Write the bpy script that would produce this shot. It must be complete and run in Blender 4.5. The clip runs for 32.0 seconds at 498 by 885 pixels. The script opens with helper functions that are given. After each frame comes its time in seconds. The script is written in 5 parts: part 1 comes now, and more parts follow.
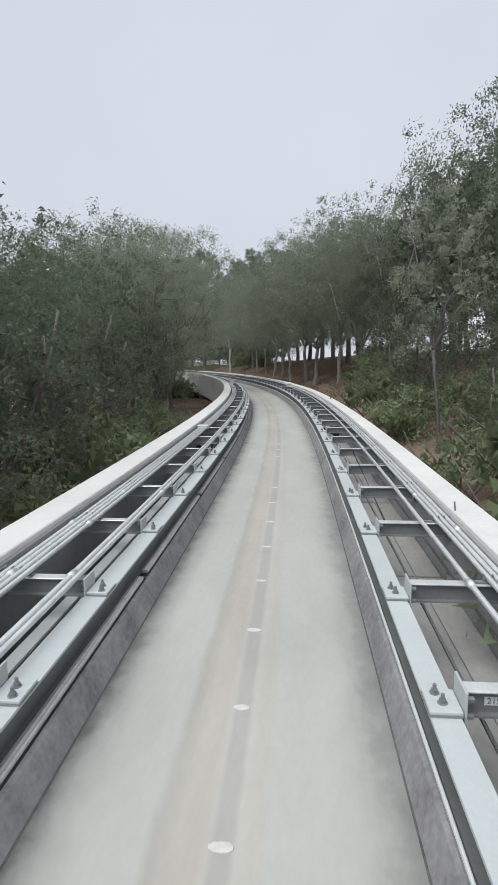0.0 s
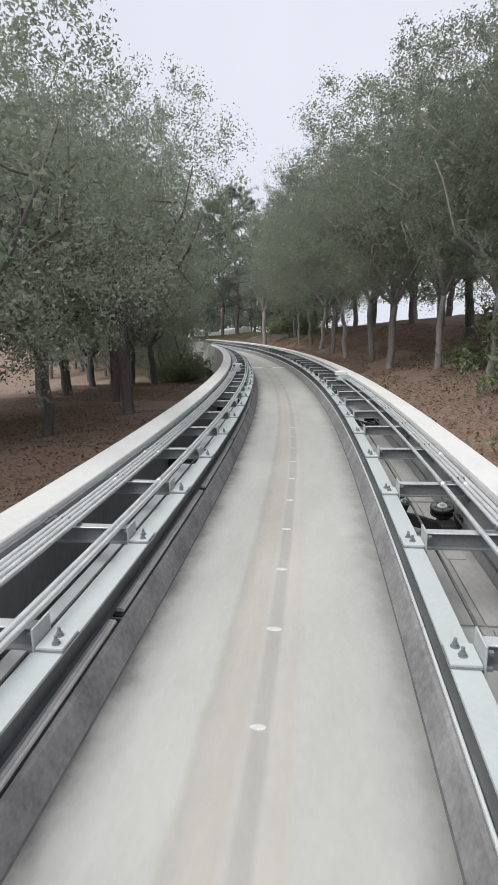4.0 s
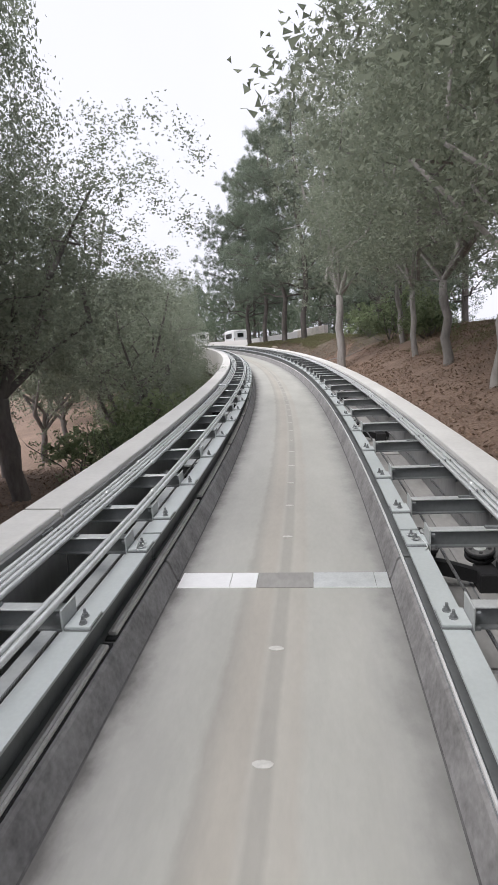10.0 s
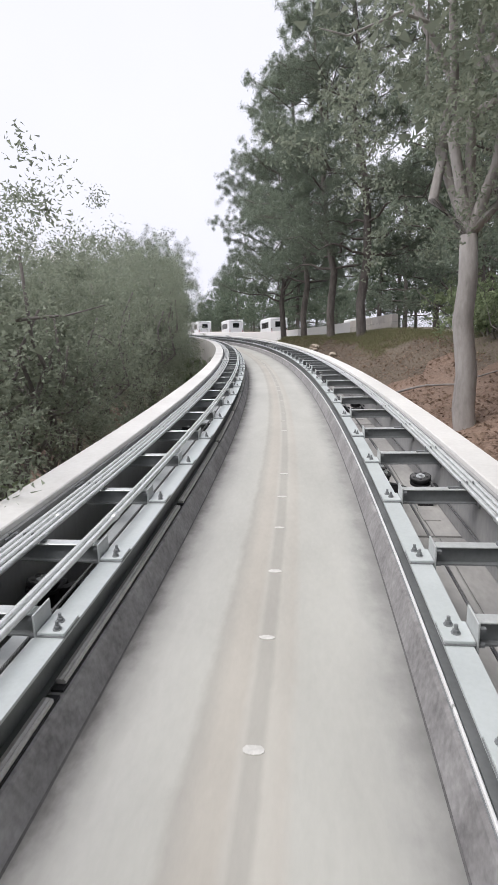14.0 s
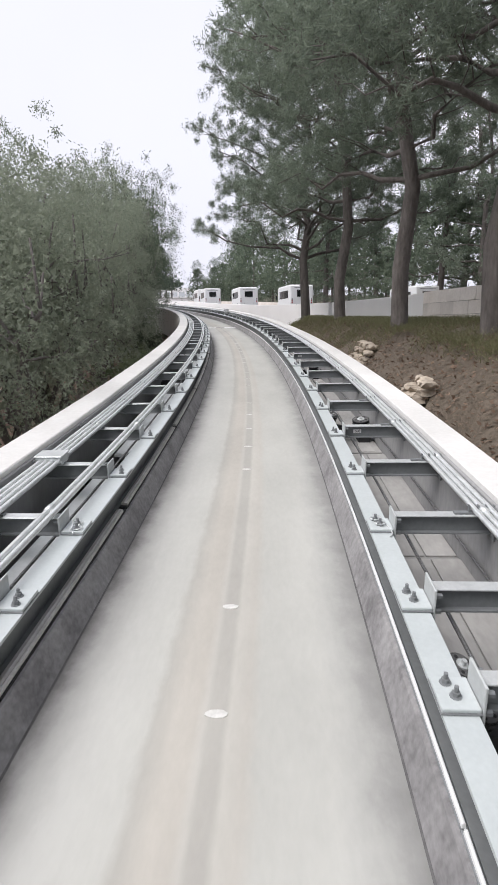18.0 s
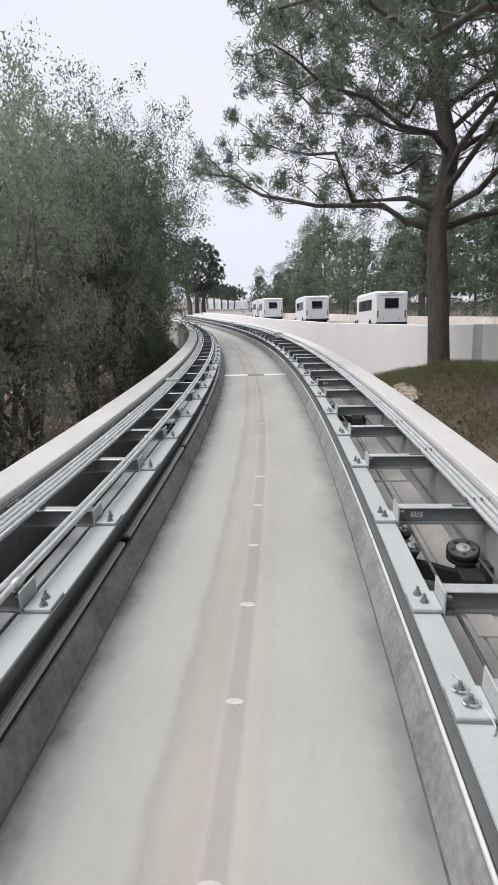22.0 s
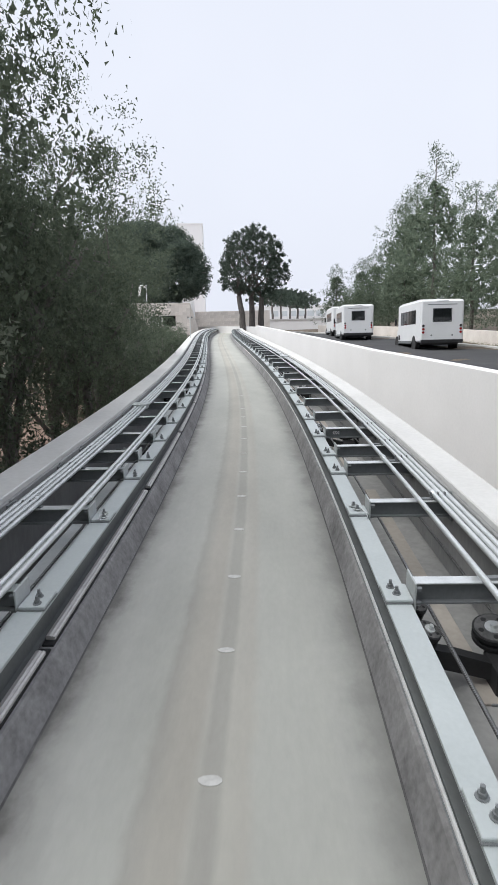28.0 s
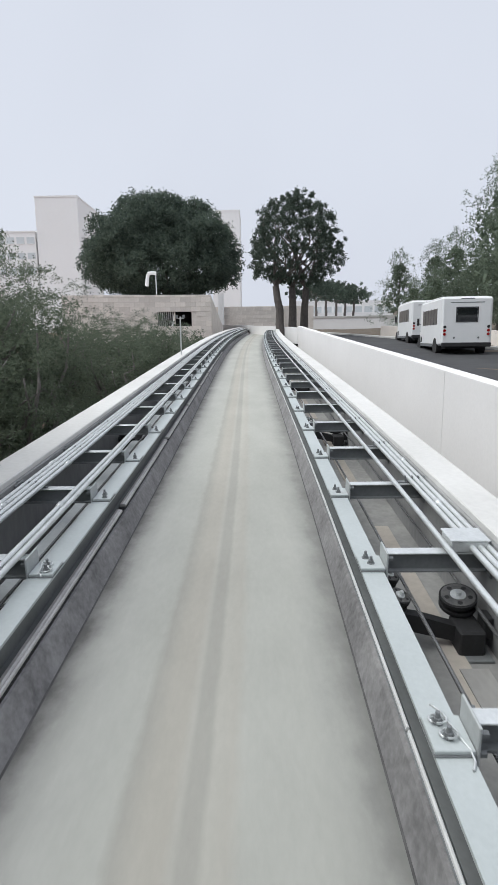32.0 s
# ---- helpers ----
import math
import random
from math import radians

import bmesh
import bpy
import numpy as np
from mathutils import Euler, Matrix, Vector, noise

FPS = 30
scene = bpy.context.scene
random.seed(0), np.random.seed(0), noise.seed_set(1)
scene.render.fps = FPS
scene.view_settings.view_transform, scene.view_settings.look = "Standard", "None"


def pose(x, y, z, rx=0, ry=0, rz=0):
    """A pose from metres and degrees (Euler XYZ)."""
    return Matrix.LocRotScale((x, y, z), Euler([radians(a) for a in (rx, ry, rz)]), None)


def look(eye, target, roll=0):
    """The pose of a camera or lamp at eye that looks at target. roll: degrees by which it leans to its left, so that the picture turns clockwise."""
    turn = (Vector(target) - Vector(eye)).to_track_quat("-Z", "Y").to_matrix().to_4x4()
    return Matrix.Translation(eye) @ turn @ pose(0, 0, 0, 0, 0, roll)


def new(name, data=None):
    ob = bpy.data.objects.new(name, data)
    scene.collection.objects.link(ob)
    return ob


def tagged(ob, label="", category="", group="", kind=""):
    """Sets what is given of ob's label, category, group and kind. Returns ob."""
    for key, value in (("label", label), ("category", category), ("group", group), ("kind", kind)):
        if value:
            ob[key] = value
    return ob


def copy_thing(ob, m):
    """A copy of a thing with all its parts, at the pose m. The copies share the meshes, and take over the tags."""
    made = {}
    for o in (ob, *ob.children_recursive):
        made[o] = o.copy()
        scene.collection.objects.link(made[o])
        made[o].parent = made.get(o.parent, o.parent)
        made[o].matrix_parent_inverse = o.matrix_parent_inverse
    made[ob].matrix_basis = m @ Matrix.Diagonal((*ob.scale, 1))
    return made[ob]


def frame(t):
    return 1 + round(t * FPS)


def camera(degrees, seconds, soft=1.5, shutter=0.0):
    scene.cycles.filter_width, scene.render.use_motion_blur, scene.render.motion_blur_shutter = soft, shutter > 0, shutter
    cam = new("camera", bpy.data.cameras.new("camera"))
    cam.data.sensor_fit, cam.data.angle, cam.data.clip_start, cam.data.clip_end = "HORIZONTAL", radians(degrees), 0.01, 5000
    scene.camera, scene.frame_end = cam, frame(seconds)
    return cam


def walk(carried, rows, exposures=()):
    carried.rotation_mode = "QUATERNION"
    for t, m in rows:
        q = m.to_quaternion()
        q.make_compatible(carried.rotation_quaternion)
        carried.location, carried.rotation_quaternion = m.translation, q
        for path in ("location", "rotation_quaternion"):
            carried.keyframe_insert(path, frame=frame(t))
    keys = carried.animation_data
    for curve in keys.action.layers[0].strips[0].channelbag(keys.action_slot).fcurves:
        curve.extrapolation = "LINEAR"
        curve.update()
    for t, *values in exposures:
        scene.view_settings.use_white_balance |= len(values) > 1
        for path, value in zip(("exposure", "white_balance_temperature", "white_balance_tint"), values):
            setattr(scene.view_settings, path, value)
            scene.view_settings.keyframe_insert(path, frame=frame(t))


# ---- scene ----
cam = camera(48.0, 32.0, soft=1.4, shutter=0.06)

# seconds, x, y, z, tilt, lean, heading
PATH = [
    (0.0, 0.358, -3.763, 1.876, 85.35, 0.16, 4.75),
    (0.5, 0.364, -1.680, 2.012, 84.73, 0.27, 3.36),
    (1.0, 0.364, 0.407, 2.148, 84.31, 0.68, 3.85),
    (1.5, 0.361, 2.476, 2.283, 83.87, 1.11, 4.72),
    (2.0, 0.352, 4.523, 2.415, 83.34, 1.14, 5.55),
    (2.5, 0.331, 6.585, 2.550, 82.91, 0.97, 6.60),
    (3.0, 0.298, 8.676, 2.688, 82.52, 0.81, 7.67),
    (3.5, 0.249, 10.786, 2.827, 82.20, 0.52, 8.91),
    (4.0, 0.180, 12.900, 2.966, 82.01, 0.54, 10.13),
    (4.5, 0.091, 15.018, 3.105, 82.12, 0.82, 11.26),
    (5.0, -0.024, 17.134, 3.246, 82.44, 1.16, 12.39),
    (5.5, -0.165, 19.243, 3.385, 82.93, 1.38, 13.56),
    (6.0, -0.333, 21.336, 3.524, 83.47, 1.50, 14.86),
    (6.5, -0.526, 23.407, 3.661, 83.61, 1.83, 16.27),
    (7.0, -0.747, 25.454, 3.796, 83.52, 1.95, 17.41),
    (7.5, -0.998, 27.479, 3.929, 83.08, 1.98, 17.91),
    (8.0, -1.279, 29.490, 4.062, 82.72, 2.10, 18.22),
    (8.5, -1.591, 31.496, 4.194, 82.38, 2.03, 18.55),
    (9.0, -1.932, 33.500, 4.328, 82.13, 2.24, 18.93),
    (9.5, -2.296, 35.467, 4.458, 81.99, 2.33, 19.15),
    (10.0, -2.680, 37.396, 4.586, 82.22, 2.72, 19.60),
    (10.5, -3.080, 39.273, 4.712, 82.52, 3.01, 20.29),
    (11.0, -3.509, 41.169, 4.839, 83.02, 3.10, 21.30),
    (11.5, -3.978, 43.083, 4.964, 83.24, 2.90, 22.51),
    (12.0, -4.478, 45.009, 5.093, 83.02, 2.31, 23.57),
    (12.5, -5.005, 46.947, 5.222, 82.40, 1.46, 24.13),
    (13.0, -5.561, 48.896, 5.352, 81.67, 1.20, 24.42),
    (13.5, -6.146, 50.851, 5.483, 81.26, 1.14, 24.40),
    (14.0, -6.760, 52.814, 5.614, 81.12, 1.08, 24.58),
    (14.5, -7.390, 54.773, 5.746, 81.22, 1.41, 24.82),
    (15.0, -8.040, 56.712, 5.875, 80.85, 1.62, 25.05),
    (15.5, -8.711, 58.629, 6.003, 80.08, 1.58, 25.28),
    (16.0, -9.402, 60.524, 6.131, 79.22, 1.34, 25.49),
    (16.5, -10.112, 62.399, 6.256, 78.71, 1.00, 25.64),
    (17.0, -10.845, 64.257, 6.379, 78.42, 0.67, 25.78),
    (17.5, -11.602, 66.110, 6.502, 78.20, 0.58, 26.29),
    (18.0, -12.392, 67.973, 6.627, 77.98, 0.61, 27.08),
    (18.5, -13.220, 69.841, 6.755, 77.99, 0.72, 27.90),
    (19.0, -14.055, 71.669, 6.880, 77.86, 0.93, 28.69),
    (19.5, -14.884, 73.422, 7.000, 77.77, 1.12, 29.25),
    (20.0, -15.717, 75.131, 7.118, 77.85, 1.20, 29.83),
    (20.5, -16.575, 76.836, 7.235, 77.85, 1.08, 30.56),
    (21.0, -17.479, 78.579, 7.353, 78.12, 1.07, 31.48),
    (21.5, -18.416, 80.332, 7.474, 78.63, 1.05, 32.74),
    (22.0, -19.358, 82.041, 7.592, 78.95, 1.05, 34.09),
    (22.5, -20.303, 83.702, 7.705, 79.26, 1.16, 35.34),
    (23.0, -21.258, 85.336, 7.817, 79.54, 1.16, 36.28),
    (23.5, -22.234, 86.962, 7.926, 79.71, 1.22, 36.88),
    (24.0, -23.242, 88.595, 8.037, 79.74, 1.19, 37.52),
    (24.5, -24.294, 90.245, 8.148, 79.76, 1.19, 38.11),
    (25.0, -25.381, 91.902, 8.261, 80.00, 1.29, 38.69),
    (25.5, -26.461, 93.500, 8.368, 79.87, 1.39, 39.14),
    (26.0, -27.536, 95.040, 8.474, 79.83, 1.47, 39.57),
    (26.5, -28.609, 96.537, 8.576, 79.88, 1.52, 40.00),
    (27.0, -29.693, 98.005, 8.677, 79.94, 1.50, 40.45),
    (27.5, -30.793, 99.459, 8.776, 79.86, 1.39, 40.95),
    (28.0, -31.924, 100.911, 8.876, 79.88, 1.22, 41.47),
    (28.5, -33.088, 102.367, 8.977, 79.97, 1.24, 42.07),
    (29.0, -34.295, 103.835, 9.079, 80.12, 1.55, 42.18),
    (29.5, -35.554, 105.325, 9.183, 80.37, 1.76, 42.35),
    (30.0, -36.873, 106.844, 9.290, 80.60, 1.88, 42.75),
    (30.5, -38.246, 108.377, 9.396, 80.60, 1.45, 43.12),
    (31.0, -39.645, 109.899, 9.502, 80.36, 1.01, 43.87),
    (31.5, -41.073, 111.418, 9.607, 79.80, 0.39, 45.17),
    (32.0, -42.519, 112.924, 9.714, 79.50, 0.64, 45.39),
]
EXPOSURES = [(0.0, 0.02, 6330, 6), (3.0, 0.16, 6380, 7), (6.0, 0.36, 6450, 10), (7.6, 0.46, 6450, 11), (9.2, 0.58, 6450, 11), (10.4, 0.5, 6450, 12), (12.0, 0.5, 6450, 12), (19.0, 0.45, 6430, 12), (24.0, 0.34, 6430, 11), (28.0, 0.35, 6330, 7), (30.0, 0.28, 6300, 7), (32.0, 0.1, 6270, 6)]
walk(cam, [(r[0], pose(*r[1:])) for r in PATH], EXPOSURES)

# the guideway's centre line: curvature every 12 m and grade every 30 m, from 10 m behind the start
BEND = [-0.00034, 0.00146, 0.00525, 0.00775, 0.00673, 0.00608, 0.00649, 0.00635, 0.00658, 0.00726, 0.00718, 0.00510, 0.00070, -0.00120, -0.00200, -0.00180, -0.00080, -0.00010, -0.00002, 0.00000, 0.00001]
GRADE = [0.0647, 0.0664, 0.0655, 0.0597, 0.0537, 0.0492, 0.0393, 0.0305, 0.0233]
STEP = 0.5
SS = np.arange(-10, 228, STEP)
_k = np.interp(SS, np.arange(-10, 231, 12.0), BEND)
_h = np.concatenate([[0], np.cumsum((_k[1:] + _k[:-1]) * 0.5 * STEP)])
_h -= np.interp(0, SS, _h)
_g = np.interp(SS, np.arange(-10, 231, 30.0), GRADE)
_m = (_h[1:] + _h[:-1]) / 2
_x = np.concatenate([[0], np.cumsum(-np.sin(_m)) * STEP])
_y = np.concatenate([[0], np.cumsum(np.cos(_m)) * STEP])
_z = np.concatenate([[0], np.cumsum((_g[1:] + _g[:-1]) / 2) * STEP])
_x -= np.interp(0, SS, _x)
_y -= np.interp(0, SS, _y)
_z -= np.interp(0, SS, _z)
# straight run-in behind the start
LEAD = np.arange(-80, -10, STEP)
_x = np.concatenate([_x[0] - np.sin(_h[0]) * (LEAD + 10), _x])
_y = np.concatenate([_y[0] + np.cos(_h[0]) * (LEAD + 10), _y])
_z = np.concatenate([_z[0] + GRADE[0] * (LEAD + 10), _z])
_h = np.concatenate([np.full(len(LEAD), _h[0]), _h])
SS = np.concatenate([LEAD, SS])


def heading(s):
    return float(np.interp(s, SS, _h))


def at(s, u=0.0, w=0.0):
    """A place s metres along the guideway, u metres to its right, w metres over its slab."""
    h = heading(s)
    return Vector((float(np.interp(s, SS, _x)) + u * math.cos(h), float(np.interp(s, SS, _y)) + u * math.sin(h), float(np.interp(s, SS, _z)) + w))


def stand(s, u=0.0, w=0.0, turn=0.0, scale=1.0):
    """Upright pose there, x to the right of the guideway, y along it."""
    m = Matrix.Translation(at(s, u, w)) @ Matrix.Rotation(heading(s) + radians(turn), 4, "Z")
    return m @ Matrix.Scale(scale, 4)


def held(s, u):
    """u measured from the straight run-out of the bend, for what stands clear of the guideway's last swerve."""
    return u - float(np.interp(s, [134, 146, 158, 170, 182, 195, 206], [0, 0.15, 0.48, 1.07, 1.87, 2.84, 3.67]))


def along(s, u=0.0, w=0.0):
    """Pose tilted with the grade."""
    tilt = math.atan(float(np.interp(s, np.arange(-10, 231, 30.0), GRADE)))
    return Matrix.Translation(at(s, u, w)) @ Matrix.Rotation(heading(s), 4, "Z") @ Matrix.Rotation(tilt, 4, "X")


def nearest(X, Y):
    """Arrays of s, u and slab height for places on the plan."""
    cs, cx, cy, ch, cz = SS[::4], _x[::4], _y[::4], _h[::4], _z[::4]
    k = np.empty(len(X), int)
    for i in range(0, len(X), 4000):
        d = (X[i:i + 4000, None] - cx) ** 2 + (Y[i:i + 4000, None] - cy) ** 2
        k[i:i + 4000] = d.argmin(1)
    dx, dy = X - cx[k], Y - cy[k]
    f = -dx * np.sin(ch[k]) + dy * np.cos(ch[k])
    return cs[k] + f, dx * np.cos(ch[k]) + dy * np.sin(ch[k]), cz[k] + 0.05 * f


# ---- light ----
world = bpy.data.worlds.new("overcast")
scene.world = world
world.use_nodes = True
wn, wl = world.node_tree.nodes, world.node_tree.links
wn.clear()
w_out = wn.new("ShaderNodeOutputWorld")
w_bg = wn.new("ShaderNodeBackground")
w_sky = wn.new("ShaderNodeTexSky")
w_sky.sky_type, w_sky.sun_disc = "NISHITA", False
w_sky.sun_elevation, w_sky.sun_rotation = radians(58), radians(214)
w_sky.dust_density, w_sky.air_density = 4.0, 1.5
w_grey = wn.new("ShaderNodeHueSaturation")
w_grey.inputs["Saturation"].default_value = 0.18
w_tc = wn.new("ShaderNodeTexCoord")
w_noise = wn.new("ShaderNodeTexNoise")
w_noise.inputs["Scale"].default_value, w_noise.inputs["Detail"].default_value = 1.6, 4.0
w_ramp = wn.new("ShaderNodeValToRGB")
w_ramp.color_ramp.elements[0].position, w_ramp.color_ramp.elements[1].position = 0.3, 0.75
w_ramp.color_ramp.elements[0].color = (7.0, 7.1, 8.0, 1)
w_ramp.color_ramp.elements[1].color = (7.7, 7.8, 8.7, 1)
w_mix = wn.new("ShaderNodeMix")
w_mix.data_type = "RGBA"
w_mix.inputs[0].default_value = 0.85
wl.new(w_sky.outputs[0], w_grey.inputs["Color"])
wl.new(w_tc.outputs["Generated"], w_noise.inputs["Vector"])
wl.new(w_noise.outputs[0], w_ramp.inputs[0])
wl.new(w_grey.outputs[0], w_mix.inputs[6])
wl.new(w_ramp.outputs[0], w_mix.inputs[7])
wl.new(w_mix.outputs[2], w_bg.inputs["Color"])
w_bg.inputs["Strength"].default_value = 0.1
wl.new(w_bg.outputs[0], w_out.inputs["Surface"])

sun = new("sun", bpy.data.lights.new("sun", "SUN"))
sun.data.energy, sun.data.angle, sun.data.color = 2.3, radians(50), (1.0, 0.97, 0.93)
sun.matrix_world = look((0, 0, 60), (21, 31, 0))


# ---- materials ----
def node(nt, kind, **values):
    n = nt.nodes.new(kind)
    for k, v in values.items():
        n.inputs[k.replace("_", " ")].default_value = v
    return n


def surface(name, a, b, rough=0.7, metal=0.0, coarse=0.7, fine=25.0, bump=0.15, depth=0.01, uv=False, stretch=(1, 1, 1), vary=0.0, grain=0.35, spec=0.5):
    """Two-scale noise between the colours a and b, with relief."""
    m = bpy.data.materials.new(name)
    m.use_nodes = True
    nt = m.node_tree
    bs = nt.nodes["Principled BSDF"]
    bs.inputs["Roughness"].default_value, bs.inputs["Metallic"].default_value = rough, metal
    bs.inputs["Specular IOR Level"].default_value = spec
    tc = nt.nodes.new("ShaderNodeTexCoord")
    mp = nt.nodes.new("ShaderNodeMapping")
    mp.inputs["Scale"].default_value = stretch
    nt.links.new(tc.outputs["UV" if uv else "Object"], mp.inputs["Vector"])
    n1 = node(nt, "ShaderNodeTexNoise", Scale=coarse, Detail=5.0, Roughness=0.6)
    n2 = node(nt, "ShaderNodeTexNoise", Scale=fine, Detail=3.0, Roughness=0.6)
    for n in (n1, n2):
        nt.links.new(mp.outputs[0], n.inputs["Vector"])
    mix = nt.nodes.new("ShaderNodeMath")
    mix.operation = "MULTIPLY_ADD"
    mix.inputs[1].default_value = grain
    nt.links.new(n2.outputs[0], mix.inputs[0])
    sc = nt.nodes.new("ShaderNodeMath")
    sc.operation = "MULTIPLY"
    sc.inputs[1].default_value = 1 - grain
    nt.links.new(n1.outputs[0], sc.inputs[0])
    nt.links.new(sc.outputs[0], mix.inputs[2])
    rp = nt.nodes.new("ShaderNodeValToRGB")
    rp.color_ramp.elements[0].position, rp.color_ramp.elements[1].position = 0.32, 0.68
    rp.color_ramp.elements[0].color, rp.color_ramp.elements[1].color = (*a, 1), (*b, 1)
    nt.links.new(mix.outputs[0], rp.inputs[0])
    col = rp.outputs[0]
    if vary:
        oi = nt.nodes.new("ShaderNodeObjectInfo")
        hs = nt.nodes.new("ShaderNodeHueSaturation")
        mr = nt.nodes.new("ShaderNodeMapRange")
        mr.inputs[3].default_value, mr.inputs[4].default_value = 1 - vary, 1 + vary
        nt.links.new(oi.outputs["Random"], mr.inputs[0])
        nt.links.new(mr.outputs[0], hs.inputs["Value"])
        nt.links.new(col, hs.inputs["Color"])
        col = hs.outputs[0]
    nt.links.new(col, bs.inputs["Base Color"])
    if bump:
        bp = node(nt, "ShaderNodeBump", Strength=bump, Distance=depth)
        nt.links.new(n2.outputs[0], bp.inputs["Height"])
        nt.links.new(bp.outputs[0], bs.inputs["Normal"])
    return m


def foliage(name, a, b, vary=0.25):
    m = bpy.data.materials.new(name)
    m.use_nodes = True
    nt = m.node_tree
    bs = nt.nodes["Principled BSDF"]
    bs.inputs["Roughness"].default_value = 0.65
    bs.inputs["Specular IOR Level"].default_value = 0.25
    ge = nt.nodes.new("ShaderNodeNewGeometry")
    rp = nt.nodes.new("ShaderNodeValToRGB")
    rp.color_ramp.elements[0].color, rp.color_ramp.elements[1].color = (*a, 1), (*b, 1)
    nt.links.new(ge.outputs["Random Per Island"], rp.inputs[0])
    oi = nt.nodes.new("ShaderNodeObjectInfo")
    hs = nt.nodes.new("ShaderNodeHueSaturation")
    mr = nt.nodes.new("ShaderNodeMapRange")
    mr.inputs[3].default_value, mr.inputs[4].default_value = 1 - vary, 1 + vary
    nt.links.new(oi.outputs["Random"], mr.inputs[0])
    nt.links.new(mr.outputs[0], hs.inputs["Value"])
    nt.links.new(rp.outputs[0], hs.inputs["Color"])
    nt.links.new(hs.outputs[0], bs.inputs["Base Color"])
    tr = nt.nodes.new("ShaderNodeBsdfTranslucent")
    nt.links.new(hs.outputs[0], tr.inputs["Color"])
    mx = nt.nodes.new("ShaderNodeMixShader")
    mx.inputs[0].default_value = 0.5
    nt.links.new(bs.outputs[0], mx.inputs[1])
    nt.links.new(tr.outputs[0], mx.inputs[2])
    nt.links.new(mx.outputs[0], nt.nodes["Material Output"].inputs["Surface"])
    return m


CONC = surface("parapet concrete", (0.60, 0.59, 0.57), (0.74, 0.73, 0.71), 0.85, coarse=0.8, fine=18)
CURB = surface("stained kerb concrete", (0.14, 0.135, 0.138), (0.36, 0.352, 0.352), 0.85, coarse=2.6, fine=22, grain=0.4)
FOOTSHADE = surface("curb foot shade", (0.07, 0.068, 0.068), (0.15, 0.147, 0.147), 0.9, coarse=4, fine=30, grain=0.5)
LINING = surface("darker parapet lining", (0.24, 0.24, 0.243), (0.38, 0.38, 0.378), 0.85, coarse=0.9, fine=20, stretch=(1, 1, 0.4))
TROUGH = surface("trough concrete", (0.22, 0.22, 0.215), (0.38, 0.375, 0.36), 0.9, coarse=1.2, fine=15)
BOARD = surface("dusty beige board", (0.35, 0.318, 0.28), (0.49, 0.446, 0.395), 0.9, coarse=1.5, fine=18, vary=0.12)
PANEL = surface("dusty grey panel", (0.27, 0.265, 0.256), (0.42, 0.411, 0.394), 0.9, coarse=1.6, fine=18, stretch=(1, 0.4, 1), vary=0.1)
SLATE = surface("slate grey paint and web shade", (0.125, 0.132, 0.134), (0.19, 0.198, 0.20), 0.6, coarse=1.6, fine=30, bump=0.05)
WEB = surface("dull grey steel paint", (0.40, 0.42, 0.42), (0.54, 0.56, 0.56), 0.6, coarse=1.6, fine=30, bump=0.05)
PALE = surface("grey green steel paint", (0.44, 0.476, 0.476), (0.535, 0.571, 0.571), 0.5, coarse=1.5, fine=40, bump=0.05)
STEEL = surface("galvanised steel", (0.62, 0.64, 0.64), (0.82, 0.84, 0.84), 0.34, 0.45, coarse=8, fine=60, bump=0.03)
GREY = surface("grey steel paint", (0.15, 0.16, 0.165), (0.23, 0.24, 0.245), 0.55, coarse=2, fine=40, bump=0.05)
BLACK = surface("black rubber", (0.012, 0.012, 0.013), (0.03, 0.03, 0.032), 0.7, coarse=5, fine=60, bump=0.1)
WHITE = surface("white paint", (0.74, 0.75, 0.75), (0.82, 0.82, 0.82), 0.45, coarse=1.0, fine=30, bump=0.02)
MULCH = surface("leaf litter and mulch", (0.14, 0.096, 0.072), (0.30, 0.212, 0.163), 0.95, coarse=0.6, fine=14, bump=0.9, depth=0.05, grain=0.6)
EARTH = surface("bank earth with olive moss", (0.085, 0.070, 0.052), (0.175, 0.140, 0.108), 0.95, coarse=0.9, fine=11, bump=1.0, depth=0.07, grain=0.55)
BARK = surface("grey bark", (0.10, 0.09, 0.085), (0.22, 0.20, 0.19), 0.9, coarse=3, fine=20, stretch=(1, 1, 0.25), bump=0.6, depth=0.02, vary=0.2)
PINEBARK = surface("dark pine bark", (0.075, 0.066, 0.06), (0.19, 0.168, 0.155), 0.95, coarse=4, fine=14, stretch=(1, 1, 0.3), bump=1.0, depth=0.04, vary=0.15)
OAKLEAF = foliage("oak leaves", (0.225, 0.255, 0.195), (0.335, 0.37, 0.285), 0.15)
PINELEAF = foliage("pine needles", (0.175, 0.21, 0.165), (0.27, 0.315, 0.24), 0.12)
MIDPINE = foliage("hazy conifer needles", (0.12, 0.155, 0.115), (0.22, 0.265, 0.19), 0.15)
DARKPINE = foliage("dark pine needles", (0.06, 0.085, 0.07), (0.145, 0.18, 0.14))
# A darker green than OAKLEAF, for the planting near both ends.
DARKLEAF = foliage("dark green leaves", (0.105, 0.13, 0.095), (0.18, 0.215, 0.15), 0.15)
SHRUBLEAF = foliage("shrub leaves", (0.14, 0.18, 0.10), (0.30, 0.35, 0.21))
ASPHALT = surface("asphalt", (0.035, 0.035, 0.038), (0.065, 0.065, 0.068), 0.9, coarse=0.5, fine=40)
SHADESTONE = surface("shadowed joint mortar", (0.20, 0.185, 0.17), (0.32, 0.30, 0.28), 0.95, coarse=2, fine=20)
